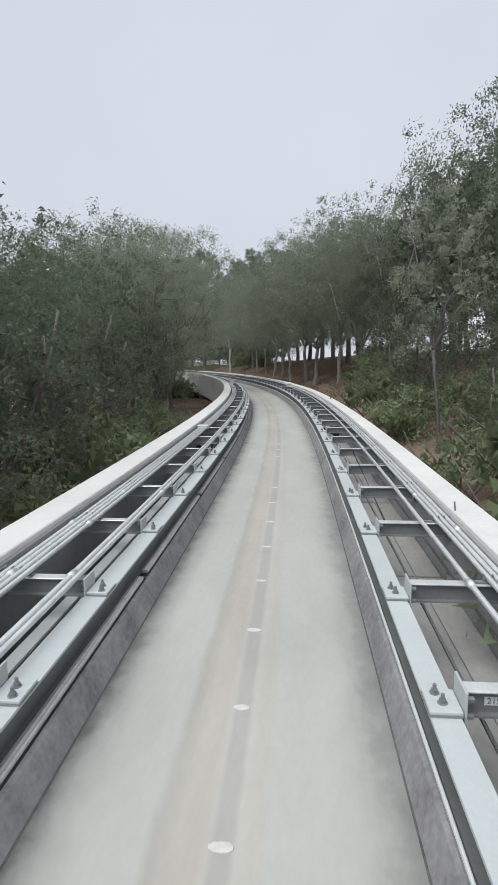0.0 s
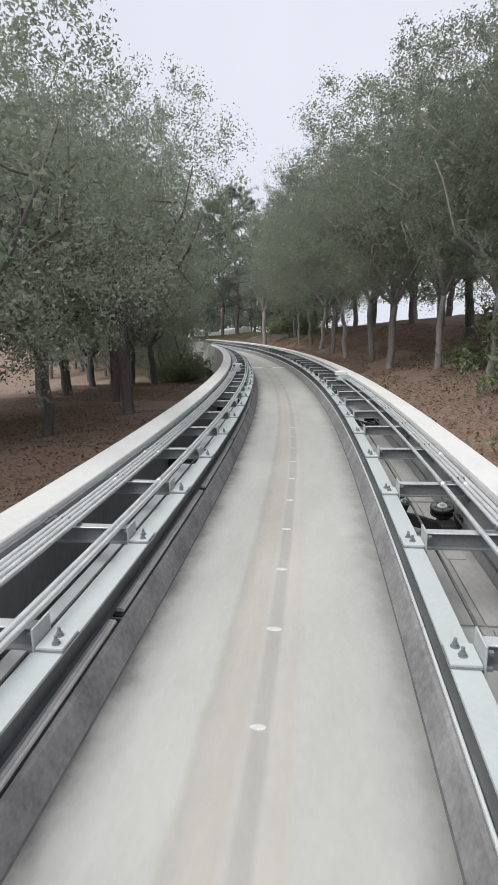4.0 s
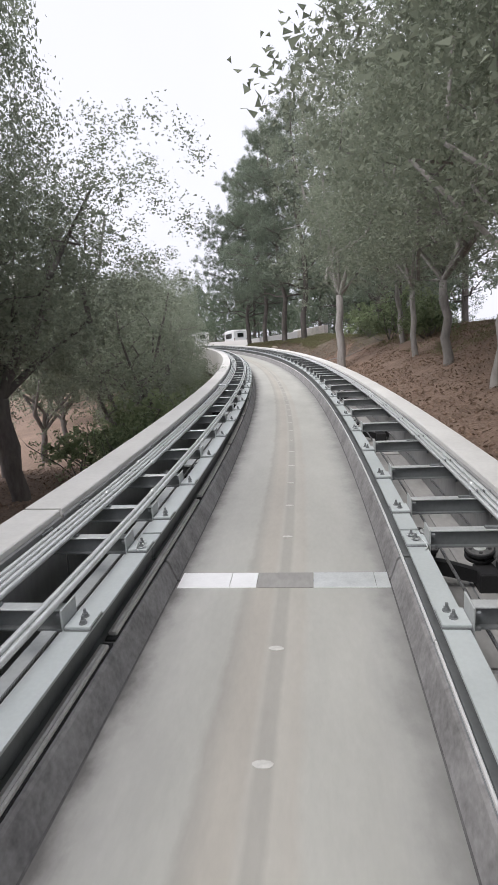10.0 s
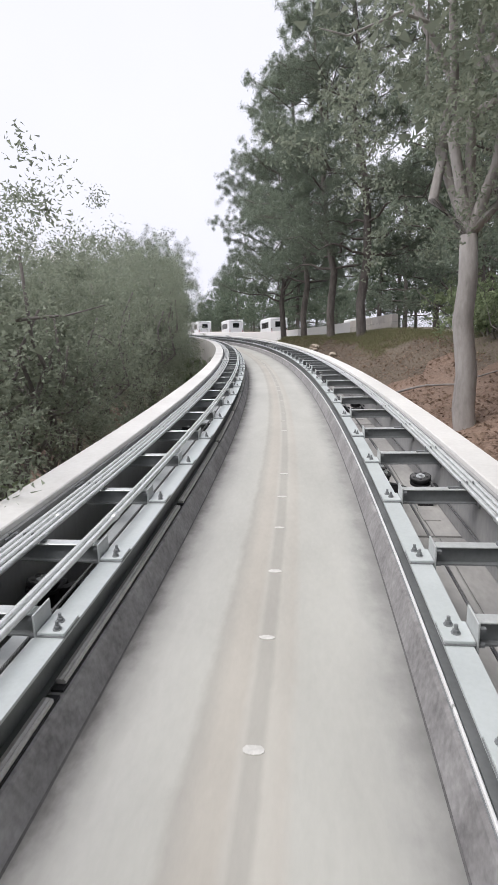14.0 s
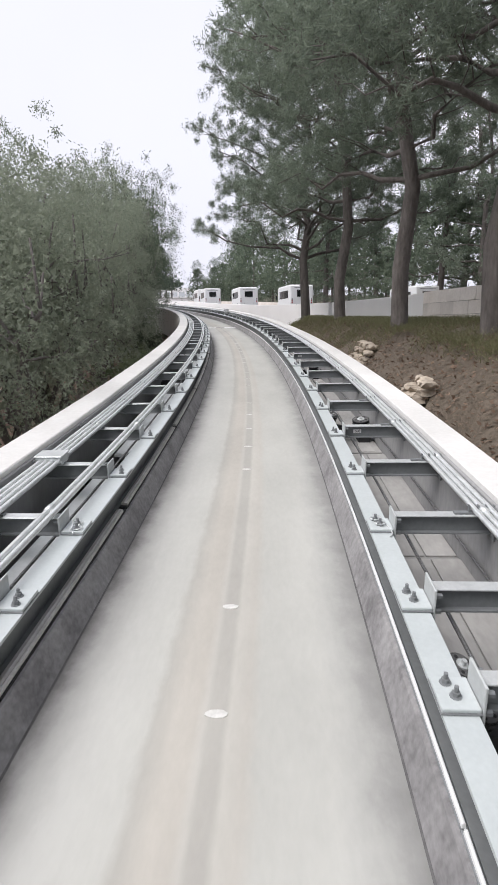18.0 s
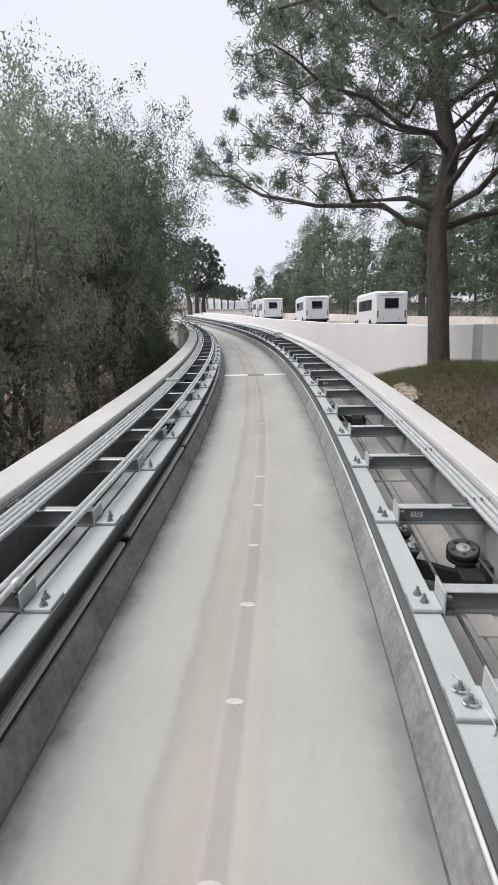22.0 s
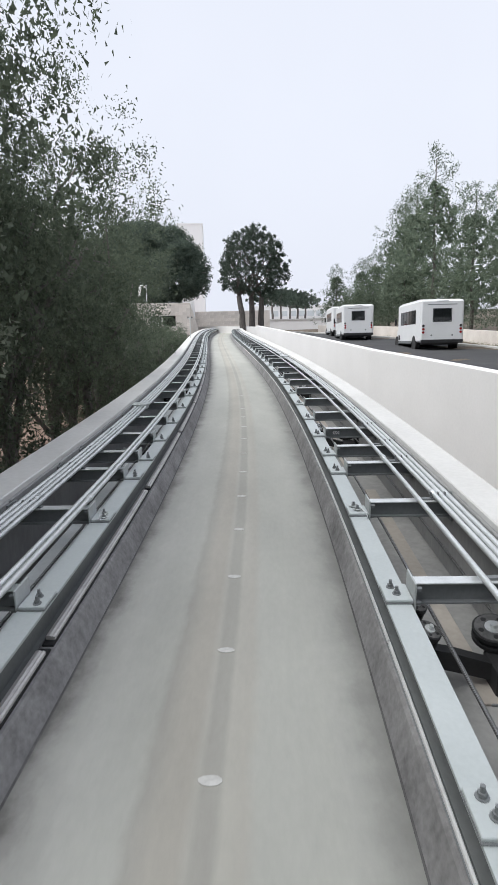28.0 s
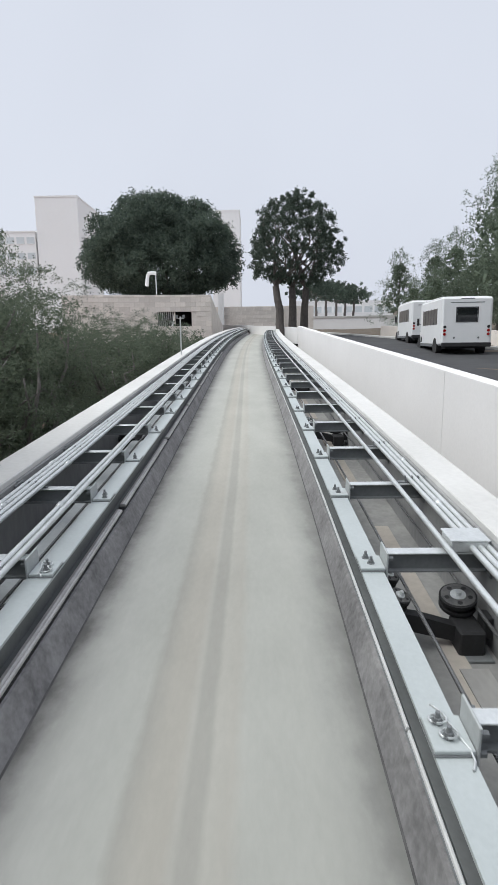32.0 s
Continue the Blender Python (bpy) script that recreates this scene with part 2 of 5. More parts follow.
STONE = surface("travertine", (0.64, 0.585, 0.535), (0.80, 0.75, 0.70), 0.85, coarse=1.5, fine=12, vary=0.12)
WALLW = surface("white wall render", (0.78, 0.766, 0.758), (0.85, 0.836, 0.828), 0.85, coarse=0.4, fine=15)



def slab_material(name="running concrete", a=(0.385, 0.383, 0.36), b=(0.485, 0.483, 0.454)):
    """Concrete with dusty wheel bands, a warm stained centre and dirty edges, laid out across the slab."""
    m = surface(name, a, b, 0.7, uv=True, stretch=(1.2, 0.4, 1), coarse=1.1, fine=22, bump=0.08, grain=0.22)
    nt = m.node_tree
    bs = nt.nodes["Principled BSDF"]
    base = bs.inputs["Base Color"].links[0].from_socket
    uv = nt.nodes.new("ShaderNodeTexCoord")
    sp = nt.nodes.new("ShaderNodeSeparateXYZ")
    nt.links.new(uv.outputs["UV"], sp.inputs[0])
    ed = node(nt, "ShaderNodeTexNoise", Scale=1.0, Detail=6.0, Roughness=0.65)
    mp = nt.nodes.new("ShaderNodeMapping")
    mp.inputs["Scale"].default_value = (3.5, 2.4, 1.0)
    nt.links.new(uv.outputs["UV"], mp.inputs[0])
    nt.links.new(mp.outputs[0], ed.inputs["Vector"])
    sh = nt.nodes.new("ShaderNodeMath")
    sh.operation = "MULTIPLY_ADD"
    off = nt.nodes.new("ShaderNodeMath")
    off.operation = "ABSOLUTE"
    nt.links.new(sp.outputs[0], off.inputs[0])
    am = nt.nodes.new("ShaderNodeMath")
    am.operation = "MULTIPLY_ADD"
    am.inputs[1].default_value, am.inputs[2].default_value = 0.40, 0.0
    nt.links.new(off.outputs[0], am.inputs[0])
    nt.links.new(am.outputs[0], sh.inputs[1])
    mid = nt.nodes.new("ShaderNodeMath")
    mid.operation = "SUBTRACT"
    mid.inputs[1].default_value = 0.5
    nt.links.new(ed.outputs[0], mid.inputs[0])
    nt.links.new(mid.outputs[0], sh.inputs[0])
    nt.links.new(sp.outputs[0], sh.inputs[2])
    mr = nt.nodes.new("ShaderNodeMapRange")
    mr.inputs[1].default_value, mr.inputs[2].default_value = -1.1, 1.1
    nt.links.new(sh.outputs[0], mr.inputs[0])
    rp = nt.nodes.new("ShaderNodeValToRGB")
    cr = rp.color_ramp
    stops = [(-1.1, (0.30, 0.29, 0.29)), (-0.885, (0.34, 0.33, 0.335)), (-0.82, (0.60, 0.59, 0.60)), (-0.74, (0.84, 0.835, 0.84)), (-0.60, (0.985, 0.985, 0.985)), (-0.31, (1.0, 1.0, 0.985)), (-0.26, (0.85, 0.825, 0.80)), (-0.16, (0.99, 0.945, 0.90)), (-0.06, (0.97, 0.92, 0.875)), (-0.02, (1.01, 0.985, 0.955)), (0.01, (0.865, 0.84, 0.815)), (0.08, (0.865, 0.84, 0.815)), (0.11, (1.04, 1.015, 0.98)), (0.20, (0.995, 0.955, 0.92)), (0.26, (1.01, 1.01, 0.995)), (0.60, (1.0, 1.0, 0.99)), (0.69, (0.94, 0.94, 0.94)), (0.77, (0.82, 0.82, 0.825)), (0.86, (0.62, 0.62, 0.63)), (0.95, (0.48, 0.48, 0.49))]
    while len(cr.elements) < len(stops):
        cr.elements.new(0.5)
    for e, (u, c) in zip(cr.elements, stops):
        e.position, e.color = (u + 1.1) / 2.2, (*c, 1)
    nt.links.new(mr.outputs[0], rp.inputs[0])
    mu = nt.nodes.new("ShaderNodeMix")
    mu.data_type, mu.blend_type = "RGBA", "MULTIPLY"
    mu.inputs[0].default_value = 1.0
    nt.links.new(base, mu.inputs[6])
    nt.links.new(rp.outputs[0], mu.inputs[7])
    nt.links.new(mu.outputs[2], bs.inputs["Base Color"])
    return m


def rope_material():
    m = surface("steel wire rope", (0.05, 0.05, 0.05), (0.12, 0.12, 0.12), 0.45, 0.6, bump=0)
    nt = m.node_tree
    tc = nt.nodes.new("ShaderNodeTexCoord")
    wv = node(nt, "ShaderNodeTexWave", Scale=1.0)
    mp = nt.nodes.new("ShaderNodeMapping")
    mp.inputs["Scale"].default_value = (60.0, 42.0, 1.0)
    nt.links.new(tc.outputs["UV"], mp.inputs[0])
    nt.links.new(mp.outputs[0], wv.inputs["Vector"])
    wv.wave_type, wv.bands_direction = "BANDS", "DIAGONAL"
    rp = nt.nodes.new("ShaderNodeValToRGB")
    rp.color_ramp.elements[0].color, rp.color_ramp.elements[1].color = (0.02, 0.02, 0.02, 1), (0.35, 0.35, 0.35, 1)
    nt.links.new(wv.outputs[0], rp.inputs[0])
    nt.links.new(rp.outputs[0], nt.nodes["Principled BSDF"].inputs["Base Color"])
    return m


def glass_material():
    m = bpy.data.materials.new("dark tinted glass")
    m.use_nodes = True
    b = m.node_tree.nodes["Principled BSDF"]
    b.inputs["Base Color"].default_value = (0.012, 0.014, 0.016, 1)
    b.inputs["Roughness"].default_value = 0.06
    b.inputs["Specular IOR Level"].default_value = 0.6
    return m


SLAB = slab_material()
# The same slab material in a slightly darker tone for the last length.
SLABDIM = slab_material("slightly darker running concrete", (0.375, 0.374, 0.342), (0.475, 0.474, 0.436))
ROPE = rope_material()
GLASS = glass_material()
SHINE = surface("worn bright steel", (0.82, 0.82, 0.82), (0.92, 0.92, 0.92), 0.3, 0.15, coarse=6, fine=50, bump=0.02)
STRIP = surface("aluminium contact strip", (0.50, 0.48, 0.47), (0.72, 0.70, 0.68), 0.42, 0.3, coarse=6, fine=50, bump=0.05)
# Darker copy of the trough concrete; the left trough's shade is in the colour.
SHADEFLOOR = surface("shaded trough concrete", (0.08, 0.08, 0.082), (0.15, 0.15, 0.15), 0.9, coarse=1.5, fine=15)
MARK = surface("chalky white marker", (0.50, 0.495, 0.47), (0.70, 0.69, 0.66), 0.8, coarse=10, fine=60)
SHEAVE = surface("worn grey rubber", (0.06, 0.06, 0.062), (0.17, 0.168, 0.165), 0.6, coarse=12, fine=60, bump=0.1)
RED = surface("red lamp lens", (0.25, 0.01, 0.01), (0.4, 0.02, 0.02), 0.2, coarse=10, fine=60, bump=0)
PALEBARK = surface("pale smooth bark", (0.20, 0.185, 0.175), (0.40, 0.375, 0.36), 0.85, coarse=2.5, fine=16, stretch=(1, 1, 0.3), bump=0.4, depth=0.02, vary=0.2)
GRASS = foliage("dry grass", (0.13, 0.14, 0.07), (0.27, 0.26, 0.15))
ROCK = surface("pale split rock", (0.33, 0.28, 0.225), (0.58, 0.50, 0.41), 0.9, coarse=2.5, fine=14, bump=0.6, depth=0.03, vary=0.15)
# Near-white base: the distance haze is mixed into the stone's colour.
FAR = surface("pale stone with haze mixed in", (0.88, 0.88, 0.88), (0.92, 0.92, 0.92), 0.9, coarse=0.1, fine=2.0, bump=0)
FARGLASS = surface("far grey window band", (0.60, 0.64, 0.66), (0.68, 0.72, 0.74), 0.5, coarse=0.2, fine=2.0, bump=0)
DARK = surface("dark interior", (0.02, 0.02, 0.02), (0.045, 0.045, 0.045), 0.9, bump=0)
NUMW = surface("white number plate", (0.70, 0.70, 0.70), (0.8, 0.8, 0.8), 0.5, bump=0)
NUMB = surface("black numerals", (0.01, 0.01, 0.01), (0.02, 0.02, 0.02), 0.5, bump=0)
KERB = surface("kerb concrete", (0.45, 0.44, 0.42), (0.6, 0.59, 0.57), 0.85, coarse=1, fine=20)


# ---- mesh tools ----
def mesh_object(name, verts, faces, mat, parent=None, label="", smooth=False, uvs=None):
    me = bpy.data.meshes.new(name)
    me.from_pydata([tuple(v) for v in verts], [], [tuple(f) for f in faces])
    if uvs is not None:
        layer = me.uv_layers.new(name="UVMap")
        li = np.empty(len(me.loops), np.int32)
        me.loops.foreach_get("vertex_index", li)
        layer.data.foreach_set("uv", np.asarray(uvs, np.float32)[li].ravel())
    if mat:
        me.materials.append(mat)
    if smooth:
        me.polygons.foreach_set("use_smooth", np.ones(len(me.polygons), bool))
    ob = new(name, me)
    if parent:
        ob.parent = parent
    if label:
        ob["label"] = label
    return ob


def part(name, bm, mat, parent, label=""):
    me = bpy.data.meshes.new(name)
    bm.to_mesh(me)
    bm.free()
    me.materials.append(mat)
    ob = new(name, me)
    ob.parent = parent
    if label:
        ob["label"] = label
    return ob


def box(x0, y0, z0, x1, y1, z1, bevel=0.0, bm=None):
    own = bm or bmesh.new()
    m = Matrix.LocRotScale(((x0 + x1) / 2, (y0 + y1) / 2, (z0 + z1) / 2), None, (x1 - x0, y1 - y0, z1 - z0))
    r = bmesh.ops.create_cube(own, size=1, matrix=m)
    if bevel:
        es = list({e for v in r["verts"] for e in v.link_edges})
        bmesh.ops.bevel(own, geom=es, offset=bevel, segments=1, affect="EDGES")
    return own


def rod(p, q, r, n=10, bm=None, r2=None):
    own = bm or bmesh.new()
    p, q = Vector(p), Vector(q)
    m = Matrix.Translation((p + q) / 2) @ (q - p).to_track_quat("Z", "Y").to_matrix().to_4x4()
    bmesh.ops.create_cone(own, cap_ends=True, segments=n, radius1=r, radius2=r if r2 is None else r2, depth=(q - p).length, matrix=m)
    return own


def empty(name, label, category, m=None, group="", kind=""):
    ob = new(name)
    if m is not None:
        ob.matrix_world = m
    return tagged(ob, label, category, group, kind)


def swept(name, profile, s0, s1, mat, parent=None, closed=True, ds=0.5, label="", caps=True, smooth=False):
    """A profile of (u, w) carried along the guideway."""
    n = max(2, int(math.ceil((s1 - s0) / ds)) + 1)
    ss = np.linspace(s0, s1, n)
    k = len(profile)
    verts, uvs, faces = [], [], []
    run = [0.0]
    for a, b in zip(profile, profile[1:]):
        run.append(run[-1] + math.hypot(b[0] - a[0], b[1] - a[1]))
    for s in ss:
        for (u, w), r in zip(profile, run):
            verts.append(at(s, u, w))
            uvs.append((u, s))
    m = k if closed else k - 1
    for i in range(n - 1):
        for j in range(m):
            a, b = i * k + j, i * k + (j + 1) % k
            faces.append((a, b, b + k, a + k))
    if closed and caps:
        faces.append(tuple(range(k - 1, -1, -1)))
        faces.append(tuple((n - 1) * k + j for j in range(k)))
    return mesh_object(name, verts, faces, mat, parent, label, smooth, uvs)


def piped(name, u, w, r, s0, s1, mat, parent=None, n=8, ds=0.75):
    return swept(name, [(u + r * math.cos(2 * math.pi * i / n), w + r * math.sin(2 * math.pi * i / n)) for i in range(n)], s0, s1, mat, parent, ds=ds, smooth=True)

# ---- ground ----
RIGHT_U = [2.0, 2.6, 4.0, 5.5, 7.0, 9.0, 13.0, 20.0, 40.0, 90.0]
RIGHT_S = [-80, 0, 14, 28, 45, 58, 68, 78, 88, 97, 106, 114, 140, 240]
RIGHT_W = [
    [-1.5, -1.2, -1.0, -0.5, 0.0, 0.8, 2.5, 4.0, 6.0, 6.0],
    [-1.5, -1.2, -1.0, -0.5, 0.0, 0.8, 2.5, 4.0, 6.0, 6.0],
    [-1.2, -0.9, -0.6, -0.2, 0.3, 1.0, 2.2, 3.2, 4.0, 4.0],
    [-0.6, -0.2, 0.2, 0.6, 1.1, 1.7, 2.6, 3.2, 3.6, 3.6],
    [-0.5, 0.0, 0.4, 0.9, 1.5, 2.2, 2.8, 3.0, 3.0, 3.0],
    [-0.5, 0.0, 0.4, 0.9, 1.5, 2.1, 2.5, 2.6, 2.6, 2.8],
    [-0.7, -0.3, 0.2, 0.9, 1.5, 1.7, 1.8, 1.9, 2.0, 2.4],
    [-0.7, -0.2, 1.0, 1.5, 1.4, 1.3, 1.2, 1.2, 1.4, 2.0],
    [-0.7, -0.1, 0.95, 1.0, 0.8, 0.75, 0.75, 0.8, 1.0, 1.8],
    [-0.7, -0.1, 0.68, 0.6, 0.4, 0.38, 0.4, 0.5, 0.8, 1.6],
    [-1.3, -1.0, -0.9, -0.6, 0.1, 0.18, 0.2, 0.3, 0.6, 1.5],
    [-1.3, -1.2, -1.1, -0.8, 0.05, 0.05, 0.05, 0.2, 0.5, 1.5],
    [-1.3, -1.2, -1.1, -0.08, -0.08, -0.08, -0.08, 0.1, 0.5, 1.5],
    [-1.3, -1.2, -0.8, -0.15, -0.15, -0.15, -0.15, 0.0, 0.5, 1.5],
]
LEFT_U = [2.0, 2.6, 4.0, 7.0, 12.0, 20.0, 40.0, 90.0]
LEFT_S = [-80, 0, 12, 25, 40, 52, 62, 135, 160, 240]
LEFT_W = [
    [-1.8, -1.8, -2.0, -2.5, -3.0, -4.0, -6.0, -9.0],
    [-1.8, -1.8, -2.0, -2.5, -3.0, -4.0, -6.0, -9.0],
    [-1.5, -1.2, -1.2, -1.3, -1.5, -2.0, -3.5, -7.0],
    [-1.4, -1.0, -1.0, -1.0, -1.1, -1.3, -2.5, -6.0],
    [-1.5, -1.2, -1.2, -1.2, -1.3, -1.5, -2.5, -6.0],
    [-1.9, -1.7, -1.7, -1.7, -1.8, -2.2, -3.5, -7.0],
    [-2.4, -2.3, -2.5, -2.9, -3.5, -4.5, -6.5, -10.0],
    [-2.4, -2.3, -2.5, -3.0, -3.6, -4.5, -6.5, -10.0],
    [-1.6, -1.5, -1.5, -1.6, -1.8, -2.5, -4.0, -8.0],
    [-0.6, -0.5, -0.5, -0.5, -0.5, -0.5, -0.5, -2.0],
]


def table(s, u, S0, U0, W0):
    W0 = np.array(W0)
    cols = np.stack([np.interp(s, S0, W0[:, j]) for j in range(W0.shape[1])], 1)
    k = np.clip(np.searchsorted(U0, u) - 1, 0, len(U0) - 2)
    U = np.array(U0)
    f = np.clip((u - U[k]) / (U[k + 1] - U[k]), 0, 1)
    f = f * f * (3 - 2 * f) * 0.5 + f * 0.5
    i = np.arange(len(s))
    return cols[i, k] * (1 - f) + cols[i, k + 1] * f


def ground_rise(s, u):
    s, u = np.atleast_1d(np.asarray(s, float)), np.atleast_1d(np.asarray(u, float))
    return np.where(u > 0, table(s, np.maximum(u, 2.0), RIGHT_S, RIGHT_U, RIGHT_W), table(s, np.maximum(-u, 2.0), LEFT_S, LEFT_U, LEFT_W))


def ground_at(s, u):
    return float(ground_rise(s, u)[0])


def axis(a, b, step):
    inner = np.arange(a, b + step, step)
    grow = step * np.cumsum(1.22 ** np.arange(1, 32))
    return np.concatenate([(a - grow)[::-1], inner, inner[-1] + grow])


GX, GY = axis(-112, 44, 1.0), axis(-30, 196, 1.0)
gx, gy = np.meshgrid(GX, GY)
g_s, g_u, g_z = nearest(gx.ravel(), gy.ravel())
g_w = ground_rise(np.clip(g_s, -80, 227), g_u)
lump = np.array([noise.noise(Vector((a * 0.35, b * 0.35, 0.0))) * 0.12 + noise.noise(Vector((a * 1.1, b * 1.1, 3.0))) * 0.05 for a, b in zip(gx.ravel(), gy.ravel())])
g_w = np.where(np.abs(g_u) < 2.3, -2.6, g_w + lump * np.clip((np.abs(g_u) - 2.2) / 1.5, 0, 1))
cut = np.clip((g_s - 102) / 5, 0, 1) * np.clip((172 - g_s) / 4, 0, 1) * (g_u > 2.2) * (g_u < np.interp(g_s, [100, 168], [7.3, 5.1]))
g_w = g_w * (1 - cut) - 2.3 * cut
nx, ny = len(GX), len(GY)
quads = [(j * nx + i, j * nx + i + 1, (j + 1) * nx + i + 1, (j + 1) * nx + i) for j in range(ny - 1) for i in range(nx - 1)]
ground = mesh_object("ground", np.stack([gx.ravel(), gy.ravel(), g_z + g_w], 1).tolist(), quads, MULCH, smooth=True)
ground.data.materials.append(EARTH)
mid_s = g_s.reshape(ny, nx)[:-1, :-1].ravel() + 2.5 * lump.reshape(ny, nx)[:-1, :-1].ravel() * 10
mid_u = g_u.reshape(ny, nx)[:-1, :-1].ravel()
ground.data.polygons.foreach_set("material_index", ((mid_s > 69) & (mid_u > 0)).astype(np.int32))
tagged(ground, "brown mulch and leaf litter on rolling hillside ground", "ground", kind="structure")


def leafy(name, n_clump, per, size, shape, mat, parent, seed, leaf=(0.16, 0.07), inner=0.0, corners=3, radial=0.0):
    """A crown of many small leaves: shape(rng) gives a clump's centre and radius; inner: larger leaf sprays to each clump."""
    rng = np.random.default_rng(seed)
    C, R = [], []
    for _ in range(n_clump):
        c, r = shape(rng)
        C.append(c)
        R.append(r)
    C, R = np.repeat(np.array(C), per, 0), np.repeat(np.array(R), per)
    n = len(C)
    d = rng.normal(size=(n, 3))
    d /= np.linalg.norm(d, axis=1)[:, None]
    pos = C + d * (R * rng.random(n) ** 0.75)[:, None]
    a = rng.normal(size=(n, 3)) * (1 - 0.75 * radial) + np.array([0, 0, 0.2]) + d * 1.6 * radial
    a /= np.linalg.norm(a, axis=1)[:, None]
    b = np.cross(a, rng.normal(size=(n, 3)))
    b /= np.linalg.norm(b, axis=1)[:, None]
    k = (0.7 + 0.6 * rng.random(n))[:, None]
    L, W = leaf[0] * k, leaf[1] * k
    if inner:
        big = rng.random(n) < inner
        hub = C.mean(0)
        pos[big] = hub + (C[big] - hub) * 0.62 + d[big] * R[big, None] * 0.5
        L[big], W[big] = L[big] * 2.3, W[big] * 3.6
    if corners == 4:
        v = np.stack([pos - a * L * 0.5, pos + b * W * 0.5, pos + a * L * 0.5, pos - b * W * 0.5], 1).reshape(-1, 3)
    else:
        v = np.stack([pos - a * L * 0.5 + b * W * 0.5, pos - a * L * 0.5 - b * W * 0.5, pos + a * L * 0.5], 1).reshape(-1, 3)
    me = bpy.data.meshes.new(name)
    me.vertices.add(corners * n)
    me.vertices.foreach_set("co", v.astype(np.float32).ravel())
    me.loops.add(corners * n)
    me.loops.foreach_set("vertex_index", np.arange(corners * n, dtype=np.int32))
    me.polygons.add(n)
    me.polygons.foreach_set("loop_start", np.arange(0, corners * n, corners, dtype=np.int32))
    me.update(calc_edges=True)
    me.materials.append(mat)
    ob = new(name, me)
    ob.parent = parent
    return ob


def limbs(name, paths, mat, parent):
    """Tapered bent tubes; each path is (points, r0, r1)."""
    v, f = [], []
    for pts, r0, r1 in paths:
        n, base = 8, len(v)
        pts = [Vector(p) for p in pts]
        for i, p in enumerate(pts):
            t = (pts[min(i + 1, len(pts) - 1)] - pts[max(i - 1, 0)]).normalized()
            x = t.orthogonal().normalized()
            y = t.cross(x)
            r = r0 + (r1 - r0) * i / (len(pts) - 1)
            v += [p + (x * math.cos(2 * math.pi * j / n) + y * math.sin(2 * math.pi * j / n)) * r for j in range(n)]
        for i in range(len(pts) - 1):
            for j in range(n):
                a, b = base + i * n + j, base + i * n + (j + 1) % n
                f.append((a, b, b + n, a + n))
        f.append(tuple(base + (len(pts) - 1) * n + j for j in range(n)))
    return mesh_object(name, v, f, mat, parent, smooth=True)


def bend(p, q, rng, k=0.12, n=5):
    p, q = Vector(p), Vector(q)
    L = (q - p).length
    return [p + (q - p) * (i / n) + Vector(rng.normal(size=3)) * (k * L * 0.3 * math.sin(math.pi * i / n)) for i in range(n + 1)]


def broad_tree(seed, height=8.0, clear=2.6, radius=3.0, leaves=OAKLEAF, bark=BARK, name="tree", label="", n_clump=150, per=42, stem=0.16, leaf=(0.17, 0.075), inner=0.14, corners=3):
    rng = np.random.default_rng(seed)
    t = empty(name, label, "tree")
    fork = Vector((rng.normal() * 0.15, rng.normal() * 0.15, clear))
    paths = [(bend((0, 0, -0.4), fork, rng, 0.05), stem * height / 8, stem * 0.72 * height / 8)]
    tips = []
    for i in range(6):
        a = 2 * math.pi * i / 6 + rng.normal() * 0.3
        e = Vector((math.cos(a) * radius * 0.62, math.sin(a) * radius * 0.62, clear + (height - clear) * (0.45 + 0.35 * rng.random())))
        paths.append((bend(fork, e, rng, 0.3), stem * 0.5 * height / 8, 0.02))
        for j in range(3):
            m = fork + (e - fork) * (0.4 + 0.2 * j)
            q = m + Vector(rng.normal(size=3)) * radius * 0.22 + Vector((0, 0, 0.3))
            paths.append((bend(m, q, rng, 0.3, 3), 0.03, 0.008))
            tips.append(q)
        tips.append(e)
    limbs("trunk", paths, bark, t)
    mid = Vector((0, 0, (clear * 0.8 + height) / 2))
    hz = (height - clear * 0.8) / 2
    lumps = [(Vector(rng.normal(size=3)).normalized(), 0.72 + 0.5 * rng.random()) for _ in range(14)]

    def shape(r):
        d = Vector(r.normal(size=3)).normalized()
        k = 0.75 + 0.35 * max(0.0, max(d.dot(l) ** 3 * g for l, g in lumps))
        rr = k * r.random() ** 0.33
        d = Vector((d.x, d.y, 0)) * ((1 - abs(d.z) ** 3) ** 0.333 / max(0.25, math.hypot(d.x, d.y))) + Vector((0, 0, d.z))
        return (mid.x + d.x * radius * rr, mid.y + d.y * radius * rr, mid.z + d.z * hz * rr), radius * (0.085 + 0.085 * r.random())

    leafy("crown", n_clump, per, 1, shape, leaves, t, seed + 1, leaf, inner, corners)
    return t

